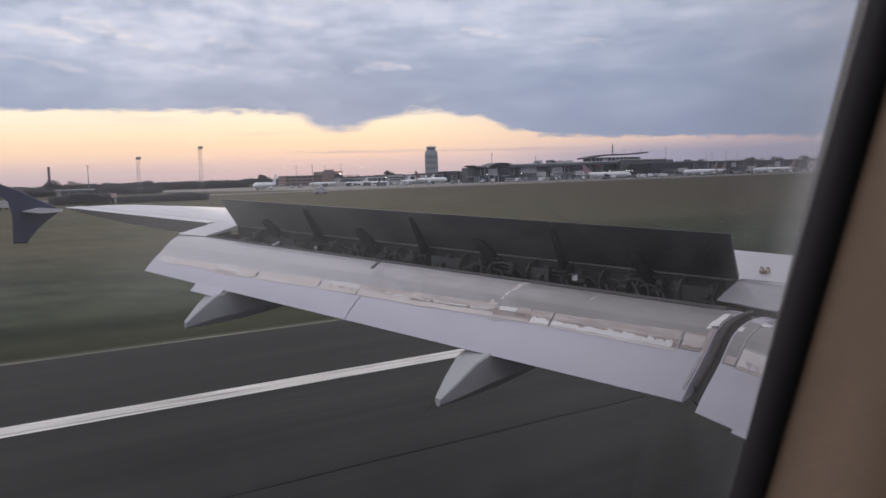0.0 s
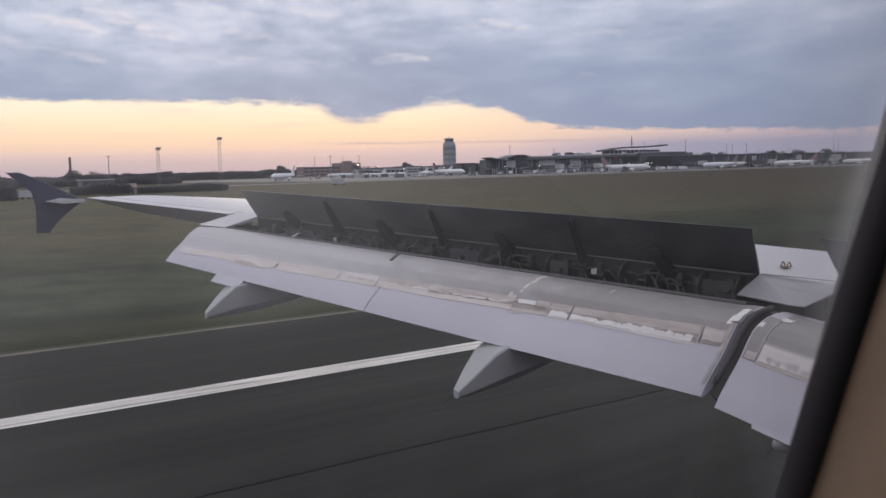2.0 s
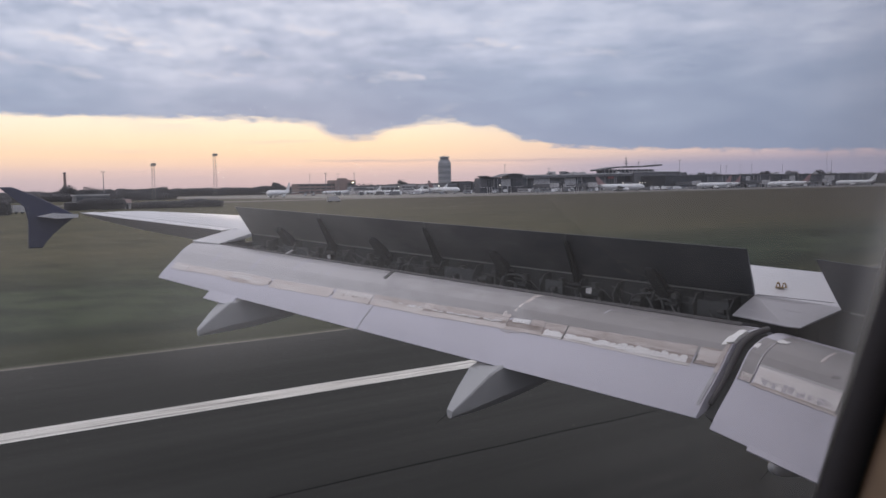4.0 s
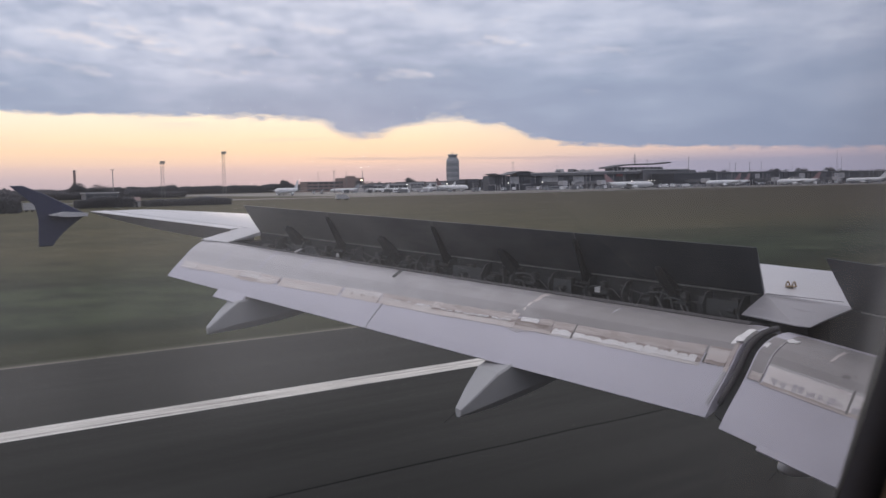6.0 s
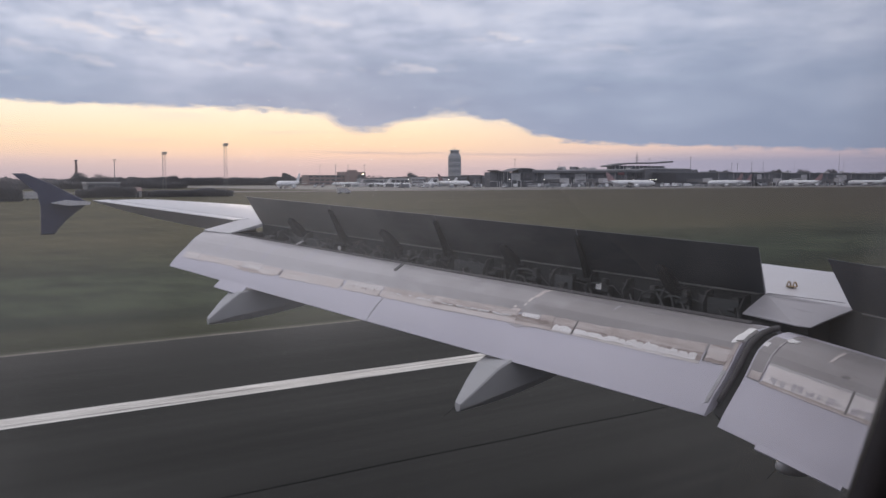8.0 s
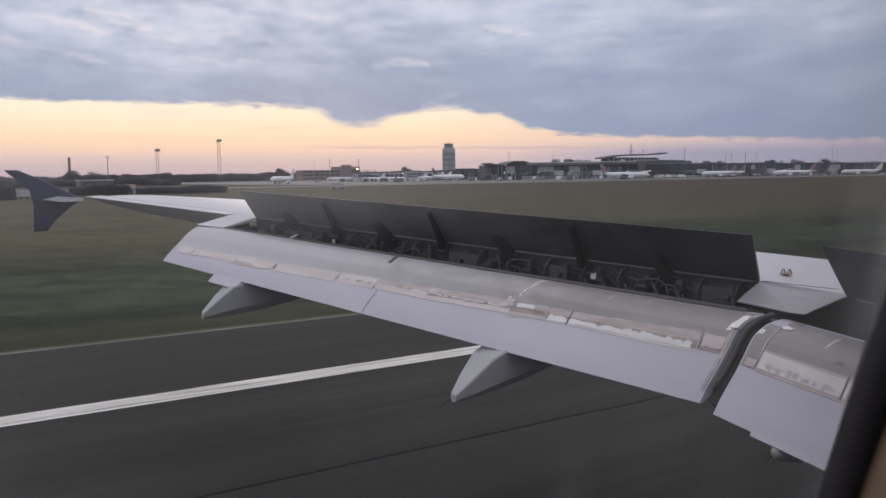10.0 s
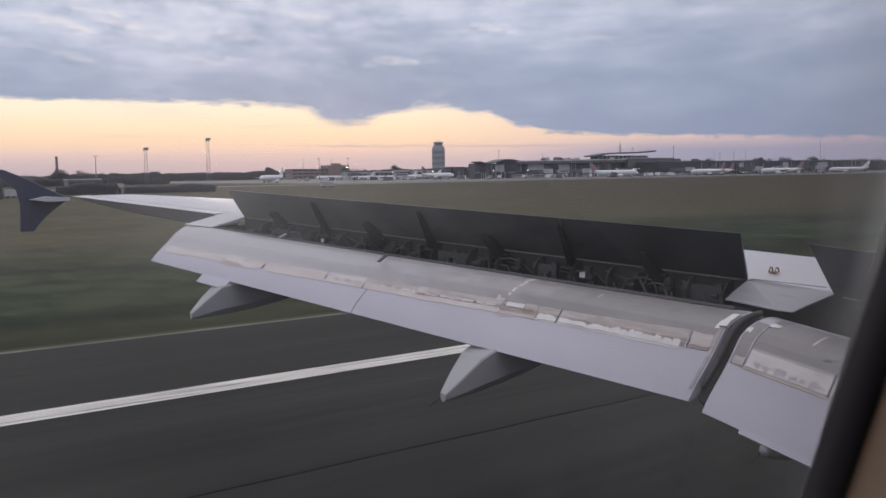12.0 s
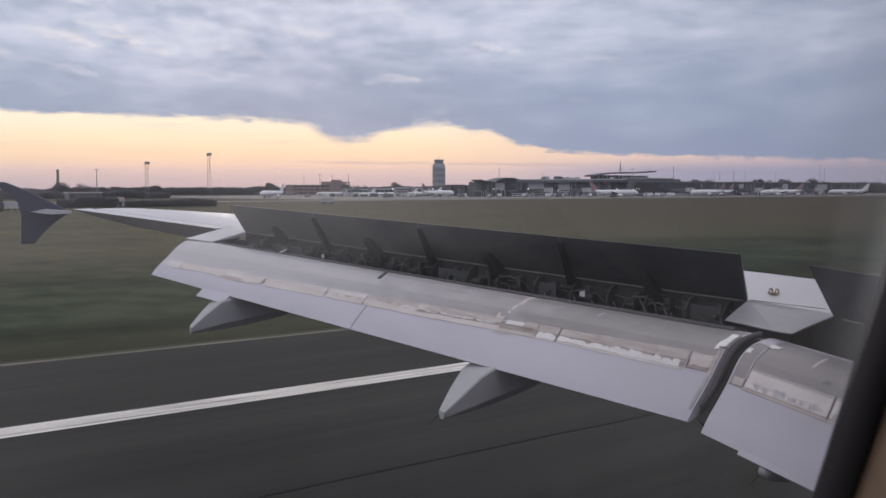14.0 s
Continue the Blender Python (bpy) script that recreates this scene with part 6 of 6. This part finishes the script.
def apron_vehicle(x, y, kind_, turned, seed):
    """Tugs, steps, buses and containers on the apron."""
    names = {"bus": ("apron_bus", "pale low apron bus", "bus"), "truck": ("service_truck", "pale box truck on the apron", "truck"),
             "steps": ("boarding_steps", "grey mobile boarding steps", "boarding steps"), "crate": ("cargo_container", "pale metal cargo container", "container")}
    name, label, category = names[kind_]
    ob = thing(name, (x, y, 0.03), label, category, "apron vehicles", turned)
    if kind_ == "crate":
        box_part("shell", -1.6, 1.6, -1.2, 1.2, 0.15, 2.3, PLANE_GREY, ob)
        box_part("skid", -1.6, 1.6, -1.2, 1.2, 0, 0.15, POLE, ob)
        return ob
    if kind_ == "steps":
        bm = bmesh.new()
        loft(bm, [[(-3, y_, 0.8), (2.6, y_, 3.9), (3.6, y_, 3.9), (3.6, y_, 3.5), (2.7, y_, 3.5), (-3, y_, 0.5)] for y_ in (-0.9, 0.9)])
        part("flight", bm, FAR_GREY, ob)
        box_part("chassis", -3.2, 3.4, -1, 1, 0.4, 0.8, POLE, ob)
        w_ = 3.0
    else:
        w_ = 6.0 if kind_ == "bus" else 3.6
        box_part("body", -w_, w_ * 0.55, -1.25, 1.25, 0.5, 3.1, (PLANE_WHITE, FAR_GREY, PLANE_GREY, FAR_WHITE)[seed % 4], ob, bevel=0.08)
        box_part("cab", w_ * 0.55 + 0.05, w_, -1.2, 1.2, 0.5, 2.4 if kind_ == "truck" else 3.1, PLANE_WHITE, ob, bevel=0.08)
        box_part("window", -w_ * 0.9, w_ * 0.5, -1.29, 1.29, 1.6, 2.5, FAR_DARK, ob) if kind_ == "bus" else box_part("window", w_ * 0.7, w_ + 0.03, -1.1, 1.1, 1.5, 2.2, FAR_DARK, ob)
    for wx in (-w_ * 0.62, w_ * 0.68):
        bm = bmesh.new()
        add_tube(bm, [(wx, -1.15, 0.45), (wx, 1.15, 0.45)], 0.45, 10)
        part("wheels", bm, RUBBER, ob)
    return ob


rnd = random.Random(77)
for k in range(130):
    x = rnd.uniform(330, 900)
    apron_vehicle(x, rnd.uniform(500, 590) if x > 440 else rnd.uniform(560, 760), rnd.choice(("bus", "truck", "truck", "steps", "crate", "crate")), rnd.uniform(0, 360), k)
for k, x in enumerate((352, 391, 455, 493.8, 520, 554.3, 577.6, 606.3, 629.8, 633.7, 637.7, 644.2, 654, 670.5, 742, 815)):
    lamp = thing("apron_lamp", (x, 590 if x < 672 else 562, 0), "bright small apron lamp on a short post", "lamp", "apron lamps")
    bm = bmesh.new()
    add_tube(bm, [(0, 0, 0), (0, 0, 6.6)], 0.12, 5)
    part("post", bm, POLE, lamp)
    box_part("lamp_glass", -0.32, 0.32, -0.5, 0.1, 6.6, 7.1, LAMP_WHITE, lamp)
# plant rooms and vents on the terminal roofs
for owner, xa, xb, y_, z_ in ((front, 520, 630, 609, 16.2), (pier, 650, 1000, 580, 13.9)):
    for _ in range(12):
        x = rnd.uniform(xa, xb)
        w_ = rnd.uniform(1.5, 5)
        far_box(owner, "roof_unit", x - w_ * 0.7, x + w_ * 0.7, y_, y_ + 4, z_ - 0.4, z_ + rnd.uniform(0.8, 3.0), FAR_GREY if rnd.random() < 0.6 else FAR_WHITE)
# white crew cabins and covered walkways in front of the halls
for k in range(14):
    x = 372 + 40 * k + rnd.uniform(-9, 9)
    cabin = thing("walkway_cabin", (x, (690 if x < 500 else 588 if x < 690 else 553) + rnd.uniform(-6, 2), 0.03), "pale boxy walkway cabin on legs beside the terminal", "walkway", "walkway cabins")
    w_, h_ = rnd.uniform(3, 7), rnd.uniform(5.6, 8.0)
    box_part("cabin", -w_, w_, -1.6, 1.6, h_ - 2.9, h_, FAR_WHITE if k % 3 else FAR_GREY, cabin, bevel=0.1)
    box_part("window", -w_ * 0.8, w_ * 0.8, -1.66, -1.5, h_ - 1.8, h_ - 0.8, FAR_DARK, cabin)
    for lx in (-w_ * 0.7, w_ * 0.7):
        box_part("leg", lx - 0.3, lx + 0.3, -0.5, 0.5, 0, h_ - 2.9, POLE, cabin)

# ---------------------------------------------------------------- trees


def leaf_clumps(rnd_, count, shape):
    """Many small folded leaf clumps; shape(rnd) gives a place and a size."""
    verts, faces = [], []
    for _ in range(count):
        p, s = shape(rnd_)
        a = Vector((rnd_.gauss(0, 1), rnd_.gauss(0, 1), rnd_.gauss(0, 1))).normalized()
        b = a.orthogonal().normalized()
        c = a.cross(b)
        n0 = len(verts)
        verts += [p + a * s, p + b * s * 0.8, p - a * s * 0.9, p - b * s * 0.7, p + c * s * 0.55]
        faces += [(n0, n0 + 1, n0 + 4), (n0 + 1, n0 + 2, n0 + 4), (n0 + 2, n0 + 3, n0 + 4), (n0 + 3, n0, n0 + 4)]
    return verts, faces


def tree(x, y, h, width, seed, slim=False):
    rnd_ = random.Random(seed)
    ob = thing("tree", (x, y, 0), "dark green leafy tree at the field's edge", "tree", "single trees")
    bm = bmesh.new()
    add_tube(bm, [(0, 0, 0), (rnd_.uniform(-.2, .2), 0, h * 0.35), (rnd_.uniform(-.4, .4), 0, h * 0.75)], [h * 0.03, h * 0.022, h * 0.008], 7)
    for k in range(5):
        a = rnd_.uniform(0, 6.28)
        z = h * rnd_.uniform(0.3, 0.55)
        add_tube(bm, [(0, 0, z), (math.cos(a) * width * 0.35, math.sin(a) * width * 0.35, z + h * 0.2)], [h * 0.012, h * 0.004], 5)
    part("trunk", bm, BARK, ob)
    lobes = [(Vector((rnd_.uniform(-.3, .3) * width, rnd_.uniform(-.3, .3) * width, h * rnd_.uniform(0.42, 0.8))), width * rnd_.uniform(0.2, 0.34)) for _ in range(8)]

    def shape(r):
        c, rad = r.choice(lobes)
        d = Vector((r.gauss(0, 1), r.gauss(0, 1), r.gauss(0, 1) * (1.7 if slim else 0.9))).normalized() * rad * r.uniform(0.35, 1.05)
        return c + d, h * r.uniform(0.03, 0.06)
    v, f = leaf_clumps(rnd_, 1500, shape)
    mesh("crown", v, f, FAR_LEAF, ob)
    return ob


for k, (x, y, h, w) in enumerate(((156, 900, 15, 17), (182, 900, 13, 19), (294, 700, 15, 9), (303, 705, 10, 10), (845, 760, 22, 16), (880, 760, 19, 20), (930, 790, 22, 17),
                                 (1010, 800, 22, 20), (1150, 820, 24, 22), (1260, 840, 24, 26), (1330, 840, 23, 24), (470, 900, 15, 14), (560, 930, 17, 15))):
    tree(x, y, h, w, 100 + k, k in (2,))


def wood(name, x0, x1, y0, y1, h, count, size, seed, label):
    rnd_ = random.Random(seed)

    def shape(r):
        x = r.uniform(x0, x1)
        top = h * (0.72 + 0.28 * noise.noise(Vector((x * 0.035, seed, 0))) + 0.26 * noise.noise(Vector((x * 0.10, seed, 3))) + 0.14 * noise.noise(Vector((x * 0.33, seed, 7))))
        return Vector((x, r.uniform(y0, y1), top * r.uniform(0.02, 1) ** 0.7)), size * r.uniform(0.6, 1.3)
    v, f = leaf_clumps(rnd_, count, shape)
    return tagged(mesh(name, v, f, FAR_LEAF), label, "woods", kind="stuff")


wood("far_woods", 225, 585, 1290, 1330, 15.5, 26000, 1.35, 1, "dark belt of far trees on the horizon")
wood("far_woods", 700, 2400, 1300, 1420, 17.0, 26000, 2.0, 2, "dark belt of far trees on the horizon")
wood("far_woods", -900, 225, 1250, 1330, 13.5, 20000, 1.6, 3, "dark belt of far trees on the horizon")
wood("far_woods", 815, 1500, 720, 770, 21.0, 22000, 1.4, 8, "dark belt of trees behind the terminal pier")
wood("hedge", 47, 63.3, 268, 276, 4.0, 7000, 0.33, 4, "dark clipped hedge across the grass")
wood("hedge", 66.6, 93.5, 268, 276, 3.1, 8000, 0.33, 5, "dark clipped hedge across the grass")
wood("hedge", 18, 27, 226, 236, 5.9, 7000, 0.42, 6, "tall dark bushes at the edge of the grass")
wood("far_woods", 40, 190, 640, 665, 6.8, 12000, 0.8, 9, "dark belt of bushes beyond the taxi track")
